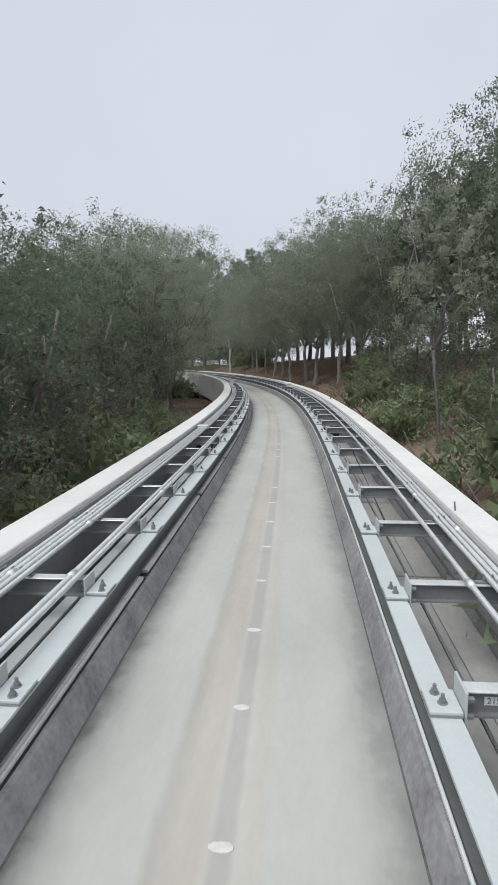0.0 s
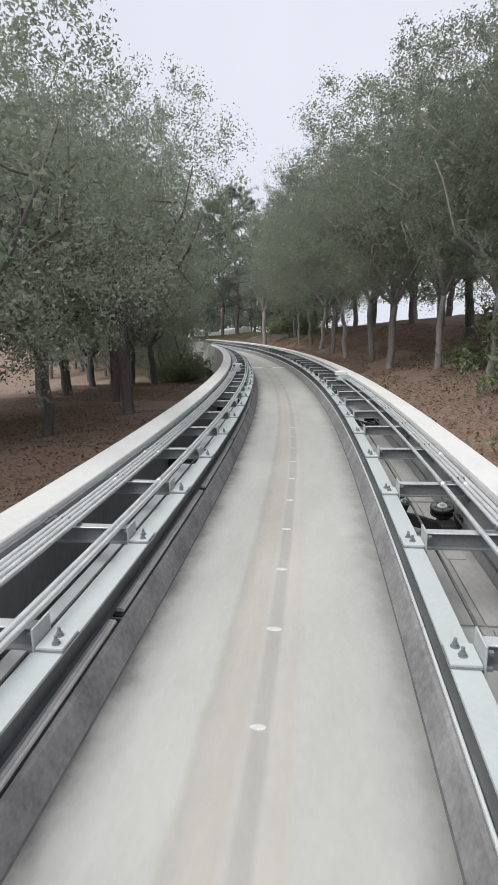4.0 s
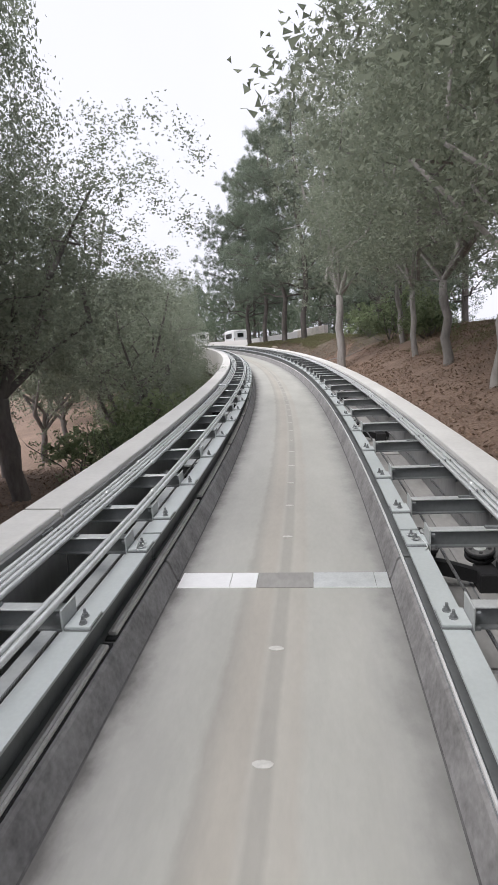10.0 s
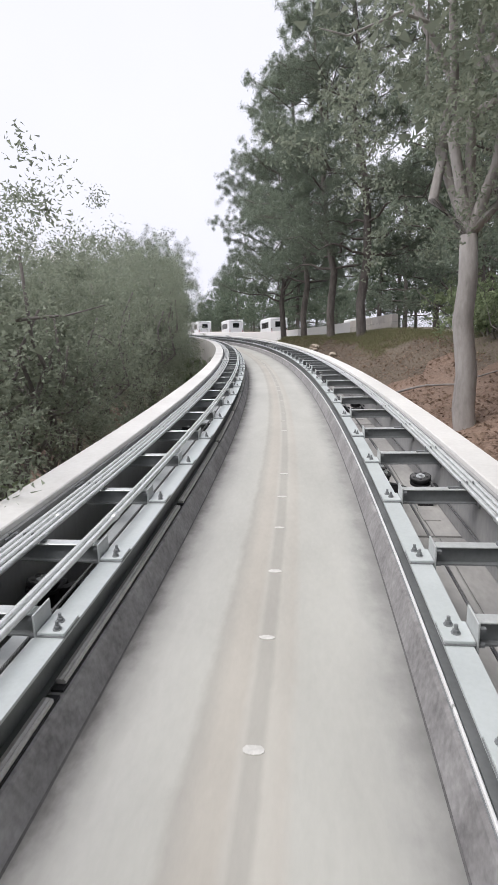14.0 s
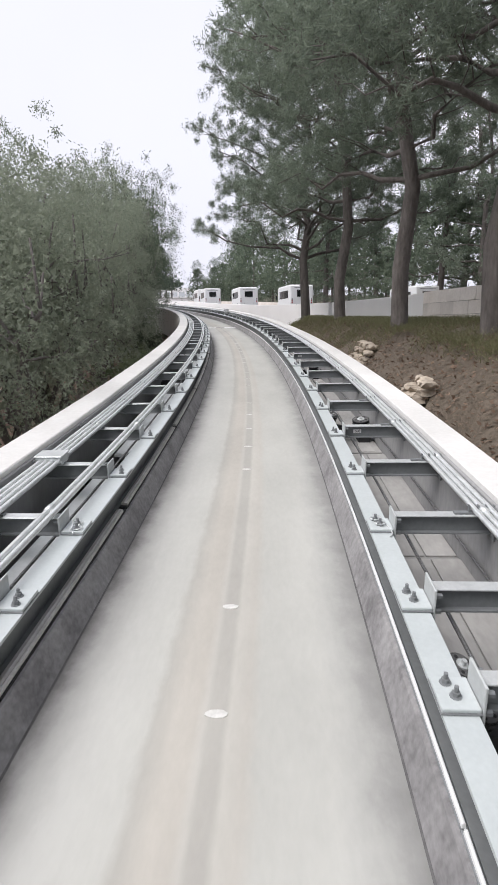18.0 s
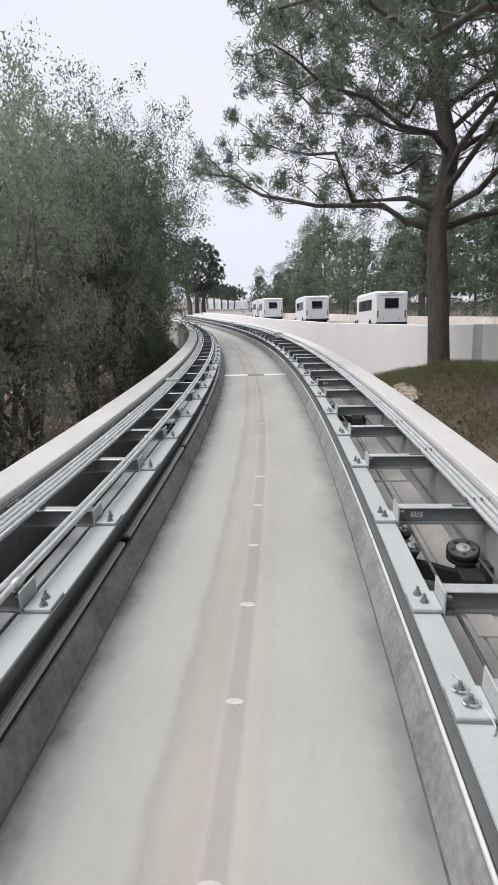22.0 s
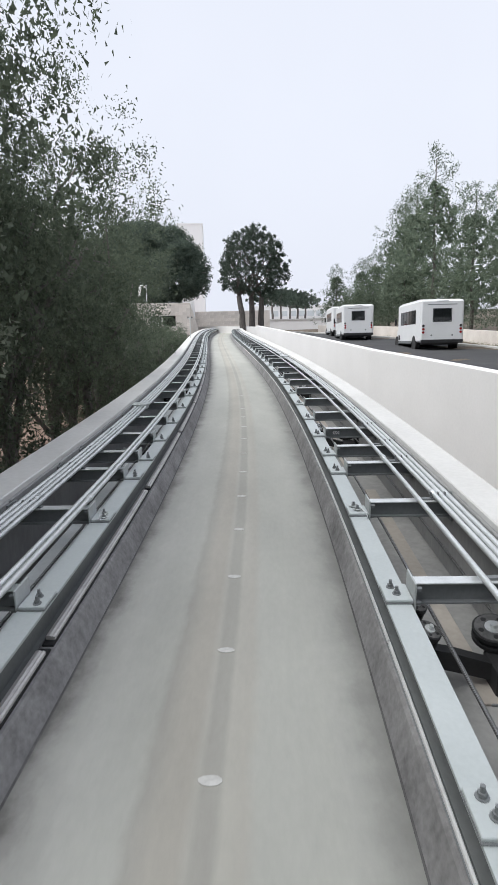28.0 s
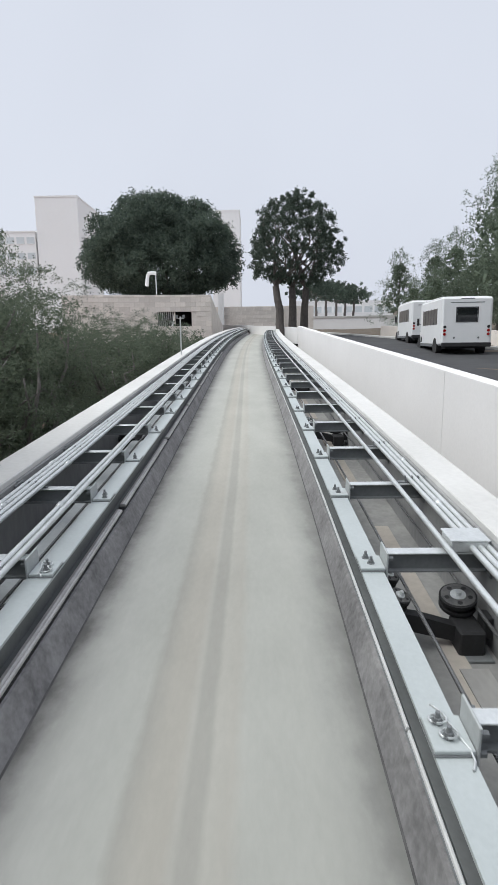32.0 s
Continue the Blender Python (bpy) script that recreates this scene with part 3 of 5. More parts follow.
# ---- guideway ----
END = 186.0
JOINTS = [-70.0, 42.07, 101.55, END]
for a, b in zip(JOINTS, JOINTS[1:]):
    a, b = a + 0.02, b - 0.02
    slab = swept("guideway_slab", [(-1.11, -0.012), (1.11, -0.012), (1.11, -0.30), (-1.11, -0.30)], a, b, SLAB if b < 110 else SLABDIM)
    tagged(slab, "pale grey concrete running slab with dusty streaks and dirty edges", "guideway slab", kind="structure")
    deck = swept("guideway_deck", [(-2.2, -0.9), (2.2, -0.9), (2.0, -1.5), (-2.0, -1.5)], a, b, CONC, ds=1.0)
    tagged(deck, "grey concrete deck carrying the guideway", "deck", kind="structure")
    for side in (-1, 1):
        o = 2.20 if side > 0 else 2.24
        wall = swept("parapet", [(side * 1.89, 0.64), (side * 1.90, 0.65), (side * (o - 0.01), 0.655), (side * o, 0.645), (side * o, -1.3), (side * 1.89, -1.3)][::side], a, b, CONC)
        tagged(wall, "off-white concrete parapet wall with weathered top", "parapet", kind="structure")
        # Thin panel over the inner face, darker grey than the parapet.
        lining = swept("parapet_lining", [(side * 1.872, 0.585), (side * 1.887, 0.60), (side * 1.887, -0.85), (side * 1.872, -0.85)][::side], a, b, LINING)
        tagged(lining, "darker grey inner face of the parapet", "parapet lining", kind="structure")
        prof = [(0.922, -0.012), (0.937, 0.022), (0.985, 0.164), (0.998, 0.18), (1.094, 0.18), (1.094, -0.012)] if side > 0 else [(-0.883, -0.012), (-0.900, 0.020), (-0.955, 0.150), (-0.97, 0.165), (-1.094, 0.165), (-1.094, -0.012)]
        curb = swept("curb", prof[::side], a, b, CURB)
        tagged(curb, "stained grey concrete curb along the slab edge", "curb", kind="structure")
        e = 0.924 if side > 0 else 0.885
        # A dark strip draws the step's shadow line along the curb foot.
        joint = swept("curb_shade", [(side * (e - 0.010), -0.013), (side * (e - 0.008), -0.010), (side * e, -0.004), (side * e, -0.013)][::side], a, b, FOOTSHADE)
        tagged(joint, "dark strip for the shadow line at the foot of the curb", "joint", kind="structure")
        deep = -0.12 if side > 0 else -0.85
        floor = swept("trough_floor", [(side * 1.13, deep), (side * 1.885, deep), (side * 1.885, -0.897), (side * 1.13, -0.897)][::side], a, b, TROUGH if side > 0 else SHADEFLOOR)
        tagged(floor, "dusty concrete floor of the cable trough" if side > 0 else "cable trough floor coloured dark for its shade", "trough floor", kind="structure")
        f_o = 1.155 if side > 0 else 1.170
        beam = empty("guide_beam", "pale grey-green painted steel guide beam with dark web", "guide beam", kind="structure")
        swept("flange", [(side * 1.009, 0.42), (side * f_o, 0.42), (side * f_o, 0.402), (side * 1.009, 0.402)][::side], a, b, PALE, beam)
        # The web's dark colour carries the shade below the flange.
        swept("web", [(side * 1.096, 0.40), (side * 1.112, 0.40), (side * 1.112, -0.85), (side * 1.096, -0.85)][::side], a, b, SLATE, beam, label="beam web coloured dark for the shade under the flange")
        swept("lower_flange", [(side * 1.060, 0.189), (side * 1.0955, 0.189), (side * 1.0955, 0.183), (side * 1.060, 0.183)][::side] if side < 0 else [(1.040, 0.189), (1.0955, 0.189), (1.0955, 0.182), (1.040, 0.182)], a, b, SLATE, beam, label="dark slate-grey lower flange")

# lower rails on the slab's edges
bar = 3.05
for i in range(int((END + 8) / bar)):
    s0 = -8 + i * bar
    if s0 > 150:
        break
    r = empty("guide_rail", "worn shiny steel rail strip at the slab edge", "rail", group="right edge rail strips")
    swept("rail_head", [(1.014, 0.185), (1.015, 0.203), (1.019, 0.207), (1.026, 0.207), (1.029, 0.203), (1.029, 0.185)], s0, s0 + bar - 0.02, SHINE, r, ds=1.0)
    swept("rail_bed", [(1.008, 0.18), (1.008, 0.186), (1.038, 0.186), (1.038, 0.18)], s0, s0 + bar - 0.005, GREY, r, ds=1.0)
    c = empty("contact_rail", "weathered aluminium contact rail over a black strip for its shadow", "contact rail", group="contact rail lengths")
    swept("rail_head", [(-0.996, 0.180), (-1.052, 0.180), (-1.052, 0.204), (-1.030, 0.208), (-1.014, 0.202), (-1.008, 0.205), (-0.996, 0.198)], s0 + 0.05, s0 + bar - 0.10, STRIP, c, ds=1.0)
    # Black strip added for the shadow line beneath the rail head.
    swept("shadow_strip", [(-0.988, 0.165), (-1.058, 0.165), (-1.058, 0.179), (-0.990, 0.179)], s0, s0 + bar - 0.04, BLACK, c, ds=1.0)

# centre markers and the strips beside them
for i in range(-6, 123):
    s = float(np.interp(i, [-6, 24, 44, 56, 72, 92, 109, 118, 128], [-6.5, 23.7, 44.1, 55.93, 72.06, 91.91, 109.13, 118.38, 128.6]))
    if i in (7, 8, 12, 15, 26, 30, 31, 35, 62, 63, 74, 75, 81, 93, 102, 104, 121, 124) or abs(s - 42.07) < 0.4 or abs(s - 101.55) < 0.4:
        continue
    k = 0.4 + 0.5 * noise.noise(Vector((s, 0.3, 0)))
    bm = bmesh.new()
    bmesh.ops.create_circle(bm, cap_ends=True, segments=10, radius=0.5)
    for v in bm.verts:
        v.co.x *= (0.09 + 0.05 * k) * (1 + 0.15 * noise.noise(v.co * 3 + Vector((s, 0, 0))))
        v.co.y *= (0.045 + 0.03 * k) * (1 + 0.3 * noise.noise(v.co * 4 + Vector((0, s, 0))))
    bmesh.ops.translate(bm, verts=bm.verts, vec=(0, 0, 0.004))
    top = bmesh.ops.extrude_face_region(bm, geom=bm.faces[:])
    bmesh.ops.translate(bm, verts=[v for v in top["geom"] if isinstance(v, bmesh.types.BMVert)], vec=(0, 0, -0.006))
    me = bpy.data.meshes.new("centre_marker")
    bm.to_mesh(me)
    bm.free()
    me.materials.append(MARK)
    ob = new("centre_marker", me)
    ob.matrix_world = along(s, 0.03 + 0.012 * k, -0.012)
    tagged(ob, "chalky white adhesive marker spot on the slab", "marker", group="centre markers")
# expansion joints with cover plates
for s, bright in ((42.07, 0), (101.55, 1)):
    j = empty("expansion_joint", "steel expansion joint plates across the slab", "expansion joint")
    for u0, u1, mat in ((-0.86, -0.42, SHINE), (-0.415, -0.19, SHINE), (-0.185, 0.285, CURB if bright else PANEL), (0.29, 0.80, SHINE if bright else STEEL), (0.805, 0.915, STEEL)):
        part("cover_plate", box(u0, -0.14, -0.014, u1, 0.14, -0.004, 0.002), mat, j)
    part("filler", box(-1.09, -0.03, -0.05, 1.06, 0.03, -0.016), BLACK, j, "black joint filler")
    j.matrix_world = along(s)

# cross braces: regular pitch, closer at the beam splices
STATIONS = [-7.0, -5.5, -4.0, -2.5, -1.01, 0.3, 1.82, 3.36, 4.86, 6.44, 8.04, 9.63, 11.15, 12.7, 14.4, 15.73, 17.28, 18.65, 20.27, 21.9, 23.53, 25.14, 26.7, 28.17, 29.5, 30.3, 31.75, 33.24, 34.73, 36.21, 37.74, 39.21, 40.66, 41.83, 42.6, 43.75, 45.12, 46.57, 48.1, 49.5, 50.95, 52.47, 53.97, 55.47, 56.33, 57.3, 58.6, 60.0, 61.45, 63.1, 64.65, 66.13, 67.61, 69.06, 70.54, 71.7, 72.43, 73.41, 74.65, 76.01, 77.46, 78.95, 80.43, 81.93, 83.42, 84.85, 86.31, 87.43, 88.24, 89.5, 90.95, 92.3, 93.66, 95.19, 96.5]
STATIONS += [97.96, 99.45, 100.97, 101.81, 103.08, 104.6, 106.3, 108.05, 109.58, 111.09, 112.52, 113.75, 114.51, 115.54, 116.79, 118.23, 119.74, 121.2, 122.65, 124.25, 125.9, 127.45, 128.93] + [130.3 + 1.52 * i for i in range(37)]


def brace_proto():
    b = empty("cross_brace", "grey steel cross brace bolted to the guide beam", "cross brace", group="guideway cross braces")
    # Added dark plate; it draws the shadow line below the base plate.
    part("shadow_edge", box(1.002, -0.105, 0.4205, 1.166, 0.105, 0.429, 0.002), GREY, b, "dark plate for the shadow line under the base plate")
    part("base_plate", box(1.005, -0.10, 0.429, 1.163, 0.10, 0.447, 0.003), PALE, b)
    part("upright_plate", box(1.168, -0.10, 0.36, 1.181, 0.10, 0.548, 0.003), WEB, b)
    for u, v in ((1.062, 0.058), (1.082, -0.024)):
        bm = rod((u, v, 0.451), (u, v, 0.470), 0.018, 6)
        rod((u, v, 0.470), (u, v, 0.496), 0.010, 8, bm)
        rod((u, v, 0.447), (u, v, 0.452), 0.026, 10, bm)
        part("bolt", bm, GREY, b)
    for y in (-0.07, 0.07):
        for z in (0.41, 0.50):
            part("side_bolt", rod((1.182, y, z), (1.215, y, z), 0.016, 6), GREY, b)
    bm = box(1.182, -0.045, 0.515, 1.868, 0.045, 0.525, 0.002)
    part("top_flange", bm, STEEL, b, "galvanised top flange")
    bm = box(1.182, -0.006, 0.40, 1.868, 0.006, 0.515)
    box(1.182, -0.045, 0.388, 1.868, 0.045, 0.40, 0, bm)
    part("web", bm, GREY, b, "dark grey beam web")
    bm = box(1.852, -0.09, 0.36, 1.870, 0.09, 0.575, 0.003)
    for y in (-0.06, 0.06):
        rod((1.835, y, 0.45), (1.852, y, 0.45), 0.014, 6, bm)
    part("wall_plate", bm, GREY, b)
    return b


brace = brace_proto()
first = True
for s in STATIONS:
    if s < -7:
        continue
    for side in (1, -1):
        m = along(s if side > 0 else s - 0.06)
        if side < 0:
            m = m @ Matrix.Rotation(math.pi, 4, "Z")
        if first:
            brace.matrix_world = m
            first = False
        else:
            copy_thing(brace, m)


def nearest_station(s):
    return min(STATIONS, key=lambda v: abs(v - s))


def flat_text(body, size, mat, parent, m, name="numerals"):
    cu = bpy.data.curves.new(name, "FONT")
    cu.body, cu.size, cu.align_x, cu.align_y = body, size, "CENTER", "CENTER"
    tmp = bpy.data.objects.new(name, cu)
    me = bpy.data.meshes.new_from_object(tmp)
    bpy.data.objects.remove(tmp)
    me.name = name
    me.materials.clear()
    me.materials.append(mat)
    ob = new(name, me)
    ob.parent = parent
    ob.matrix_local = m
    return ob


for s, body in ((-1.01, "215"), (14.4, "205"), (70.54, "165"), (76.0, "160"), (83.42, "155"), (89.5, "150"), (96.5, "145"), (109.58, "135"), (115.54, "130")):
    p = empty("number_plate", "small white station number plate with black digits on a brace", "sign", group="station number plates")
    part("plate", box(-0.045, -0.002, -0.022, 0.045, 0.0, 0.022), NUMW, p)
    flat_text(body, 0.045, NUMB, p, pose(0, -0.0035, 0, 90, 0, 0))
    p.matrix_world = along(nearest_station(s)) @ Matrix.Translation((1.33, -0.009, 0.458))

# loops of tie wire left round the bolts of spliced plates
def wire_proto():
    w = empty("tie_wire", "dull grey steel tie wire looped round the bolts", "wire", group="tie wires")
    ring = lambda x, y, n: [(x + 0.036 * math.cos(0.63 * i), y + 0.03 * math.sin(0.63 * i), 0.456 + 0.001 * i) for i in range(n)]
    pts = [(1.13, -0.17, 0.424), (1.15, -0.13, 0.43), (1.145, -0.085, 0.445)] + ring(1.082, -0.024, 11) + ring(1.062, 0.058, 12) + [(1.10, 0.10, 0.45), (1.07, 0.13, 0.46), (1.06, 0.15, 0.455)]
    limbs("strand", [(pts, 0.005, 0.005)], STEEL, w)
    return w


for s, left in ((4.86, 0), (12.7, 0), (34.73, 0), (41.83, 0), (46.57, 0), (53.97, 0), (67.61, 0), (73.41, 0), (87.43, 0), (93.66, 0), (100.97, 0), (112.52, 0), (118.23, 119.74), (125.9, 127.45)):
    w = wire_proto()
    w.matrix_world = along(s)
    w = wire_proto()
    w.matrix_world = along((left or s) - 0.06) @ Matrix.Rotation(math.pi, 4, "Z")


# conduits with couplings and clamps
CONDUITS = [(1.575, -9.0, 29.6), (1.575, 109.4, END), (1.735, -9.0, END), (1.79, -9.0, END), (1.845, -9.0, END), (-1.225, -9.0, END), (-1.28, -9.0, END), (-1.63, -9.0, END), (-1.69, -9.0, END), (-1.745, -9.0, END), (-1.80, -9.0, END)]
for k, (u, lo, hi) in enumerate(CONDUITS):
    c = empty("conduit", "galvanised steel conduit pipe running along the guideway", "conduit", group="conduits")
    piped("pipe", u, 0.565, 0.021, lo, hi, STEEL, c)
    for s in np.arange(lo + 3 + 1.3 * (k % 3), min(hi, 150), 6.1):
        piped("coupling", u, 0.565, 0.028, s, s + 0.09, STEEL, c, n=8)

clamp = empty("pipe_clamp", "galvanised pipe clamp holding the conduits on a brace", "clamp", group="pipe clamps")
bm = box(1.60, -0.02, 0.525, 1.85, 0.02, 0.541)
for u in (1.70, 1.7625, 1.8175, 1.8725):
    box(u - 0.004, -0.016, 0.541, u + 0.004, 0.016, 0.592, 0, bm)
part("saddle", bm, GREY, clamp)
first = True
for i, s in enumerate(STATIONS):
    if s < -6 or s > 150:
        continue
    if first:
        clamp.matrix_world = along(s)
        first = False
    else:
        copy_thing(clamp, along(s))
    copy_thing(clamp, along(s - 0.06) @ Matrix.Rotation(math.pi, 4, "Z"))

for s, side in ((127.5, 1), (9.3, -1), (31.7, -1), (53.2, -1), (74.6, -1), (96.4, -1), (117.5, -1)):
    jb = empty("junction_box", "grey steel junction box on the conduits", "junction box")
    part("body", box(side * 1.72 - 0.12, -0.10, 0.528, side * 1.72 + 0.12, 0.10, 0.605, 0.008), STEEL, jb)
    part("lid", box(side * 1.72 - 0.13, -0.11, 0.606, side * 1.72 + 0.13, 0.11, 0.62, 0.004), STEEL, jb)
    jb.matrix_world = along(s)

# hauling ropes and their sheaves, the rope tray and the boards in the trough
SHEAVES = {1: [12.91, 18.98, 25.1, 30.9, 36.4, 42.3, 48.3, 54.2, 60.2, 66.3, 72.0, 77.8, 83.6, 89.5, 95.25, 101.15, 106.2, 111.15, 116.85, 122.6, 127.5, 133.2, 139.0, 145.0], -1: [8.9, 15.0, 21.1, 27.2, 33.3, 39.2, 45.1, 51.2, 57.3, 63.4, 69.5, 75.6, 81.6, 87.7, 93.8, 99.4, 104.9, 110.4, 115.9, 121.4, 127.0, 132.6, 138.5, 144.4]}
for u, w in ((1.31, 0.30), (-1.31, 0.30), (1.80, 0.13)):
    tagged(piped("haul_rope", u, w, 0.013, -9, END, ROPE, n=6), "dark twisted steel haul rope in the trough", "rope")
cuts = [-9.0] + [float(v) + d for v in SHEAVES[-1] for d in (-0.45, 0.35)] + [END]
for a, b in zip(cuts[::2], cuts[1::2]):
    tray = swept("rope_tray", [(-1.135, 0.17), (-1.135, 0.20), (-1.52, 0.20), (-1.52, 0.17)], a, b, WEB, ds=1.0)
    tagged(tray, "dusty grey steel tray under the haul rope", "tray", group="rope trays")
spots = [(s, 1.50 + 0.012 * (i % 3), 1.655 + 0.008 * (i % 2), 4.55 - 0.3 * (i % 3), BOARD) for i, s in enumerate(np.arange(101.0, 150, 4.9))]
spots += [(s, a + 0.006 * (i % 2), b, 2.97, PANEL) for i, s in enumerate(np.arange(-7.0, 99, 3.0)) for a, b in ((1.30, 1.592), (1.603, 1.862))]
for s, a, b, long, mat in spots:
    bm = box(a, 0, -0.119, b, long, -0.102, 0.003)
    me = bpy.data.meshes.new("cover_board")
    bm.to_mesh(me)
    bm.free()
    me.materials.append(mat)
    ob = new("cover_board", me)
    ob.matrix_world = along(float(s))
    tagged(ob, "dusty beige board lying on the trough floor" if mat == BOARD else "grey dusty floor panel in the cable trough", "board", group="trough boards")


def sheave_station(side):
    sh = empty("sheave_station", "black rope sheaves on a steel frame in the trough", "sheave", group="sheave stations")
    floor_w = -0.12 if side > 0 else -0.85
    part("post", box(1.63, -0.30, floor_w, 1.80, -0.06, 0.06, 0.012), BLACK, sh)
    part("foot_plate", box(1.58, -0.36, floor_w, 1.84, 0.0, floor_w + 0.018, 0.004), GREY, sh, "grey steel foot plate")
    bm = bmesh.new()
    vs = [bm.verts.new(p) for y in (-0.20, -0.12) for p in ((1.19, y, 0.05), (1.63, y, -0.06), (1.63, y, 0.05), (1.40, y, 0.12), (1.19, y, 0.16))]
    for f in ((4, 3, 2, 1, 0), (5, 6, 7, 8, 9), (0, 1, 6, 5), (1, 2, 7, 6), (2, 3, 8, 7), (3, 4, 9, 8), (4, 0, 5, 9)):
        bm.faces.new([vs[i] for i in f])
    part("arm", bm, BLACK, sh)
    part("rocker", box(1.19, -0.30, 0.12, 1.27, 0.14, 0.19, 0.012), BLACK, sh)
    part("side_bracket", box(1.80, -0.24, -0.02, 1.862, -0.12, 0.13, 0.008), BLACK, sh)
    for x, y, z, r in ((1.70, -0.02, 0.17, 0.125), (1.25, 0.10, 0.27, 0.075), (1.25, -0.20, 0.27, 0.075)):
        lean = 0.10 if x > 1.4 else 0.30
        ax = Vector((math.sin(lean) * (-1 if x > 1.4 else 1), -0.22, math.cos(lean))).normalized()
        c = Vector((x, y, z))
        bm = rod(c - ax * 0.075, c - ax * 0.05, r, 24)
        rod(c - ax * 0.05, c - ax * 0.018, r * 0.84, 24, bm)
        rod(c - ax * 0.018, c + ax * 0.008, r, 24, bm)
        wheel = part("sheave", bm, BLACK, sh)
        bm = rod(c + ax * 0.008, c + ax * 0.014, r * 0.90, 24)
        part("rim_face", bm, SHEAVE, wheel, "worn grey sheave face")
        bm = rod(c + ax * 0.014, c + ax * 0.020, r * 0.42, 16)
        rod(c + ax * 0.020, c + ax * 0.045, r * 0.18, 10, bm)
        part("hub", bm, STEEL, wheel, "dull grey hub plate")
        e1 = ax.orthogonal().normalized()
        e2 = ax.cross(e1)
        bm = bmesh.new()
        for k in range(5):
            o = c + (e1 * math.cos(1.257 * k) + e2 * math.sin(1.257 * k)) * r * 0.64
            rod(o + ax * 0.013, o + ax * 0.0155, r * 0.14, 8, bm)
        part("hub_face", bm, BLACK, wheel, "dark round holes in the hub")
        part("axle", rod(c - ax * 0.17, c - ax * 0.075, 0.03, 10), BLACK, sh)
    part("steel_plate", box(1.58, -0.80, floor_w + 0.002, 1.76, -0.45, floor_w + 0.03), PANEL, sh)
    return sh


for side in (1, -1):
    proto = None
    for s in SHEAVES[side]:
        m = along(float(s))
        if side < 0:
            m = m @ Matrix.Rotation(math.pi, 4, "Z")
        if proto is None:
            proto = sheave_station(side)
            proto.matrix_world = m
        else:
            copy_thing(proto, m)
for s, side in ((33.24, -1), (29.5, 1), (109.58, 1)):
    an = empty("signal_unit", "white rounded signal unit on a grey housing over the trough", "signal unit")
    x = side * 1.58
    part("housing", box(x - 0.13, -0.10, 0.527, x + 0.13, 0.10, 0.63, 0.01), STEEL, an)
    part("neck", box(x - 0.08, -0.06, 0.62, x + 0.08, 0.06, 0.665, 0.005), WHITE, an)
    bm = box(x - 0.17, -0.09, 0.665, x + 0.17, 0.09, 0.80, 0.03)
    box(x - 0.06, -0.105, 0.645, x + 0.06, -0.085, 0.80, 0.005, bm)
    part("cover", bm, WHITE, an)
    for d in (-0.115, 0.115):
        ring = part("lens_ring", rod((x + d, -0.105, 0.735), (x + d, -0.085, 0.735), 0.043, 16), WHITE, an)
        part("lens", rod((x + d, -0.109, 0.735), (x + d, -0.104, 0.735), 0.033, 16), BLACK, ring, "round black lens")
    for d in (-0.13, 0.13):
        part("foot_clamp", box(x + d - 0.03, -0.13, 0.526, x + d + 0.03, -0.06, 0.56, 0.006), GREY, an)
    an.matrix_world = along(s) @ (pose(x, 0, 0, 0, 0, 180) @ pose(-x, 0, 0) if side > 0 else pose(0, 0, 0))

# columns under the hillside edge
for s in np.arange(2, 165, 14.0):
    for u in (-1.3, 1.3):
        z0 = min(ground_at(s, -3), ground_at(s, 3)) - 1.5
        c = mesh_object("column", *(lambda n, r: ([(r * math.cos(2 * math.pi * i / n), r * math.sin(2 * math.pi * i / n), z) for z in (z0, -1.49) for i in range(n)], [(i, (i + 1) % n, n + (i + 1) % n, n + i) for i in range(n)] + [tuple(range(n)), tuple(range(n, 2 * n))]))(16, 0.4), CONC)
        c.matrix_world = stand(s, u)
        tagged(c, "round grey concrete column under the guideway deck", "column", group="deck columns", kind="structure")

# ---- road, its wall and the kerb ----
WALL_S = [60, 70, 80, 88, 96, 104, 114, 126, 145, 168]
WALL_U = [8.72, 8.19, 7.66, 7.13, 6.58, 5.84, 5.06, 4.29, 3.94, 3.61]
WALL_W = [3.39, 2.93, 2.47, 2.01, 1.57, 1.2, 0.93, 0.86, 0.92, 0.97]


def ribbon(name, ss, sections, mat, smooth=False):
    """Closed sections, one per s, each a list of (u, w)."""
    k = len(sections[0])
    v = [at(s, u, w) for s, sec in zip(ss, sections) for u, w in sec]
    f = [(i * k + j, i * k + (j + 1) % k, (i + 1) * k + (j + 1) % k, (i + 1) * k + j) for i in range(len(ss) - 1) for j in range(k)]
    f += [tuple(range(k - 1, -1, -1)), tuple((len(ss) - 1) * k + j for j in range(k))]
    return mesh_object(name, v, f, mat, smooth=smooth)


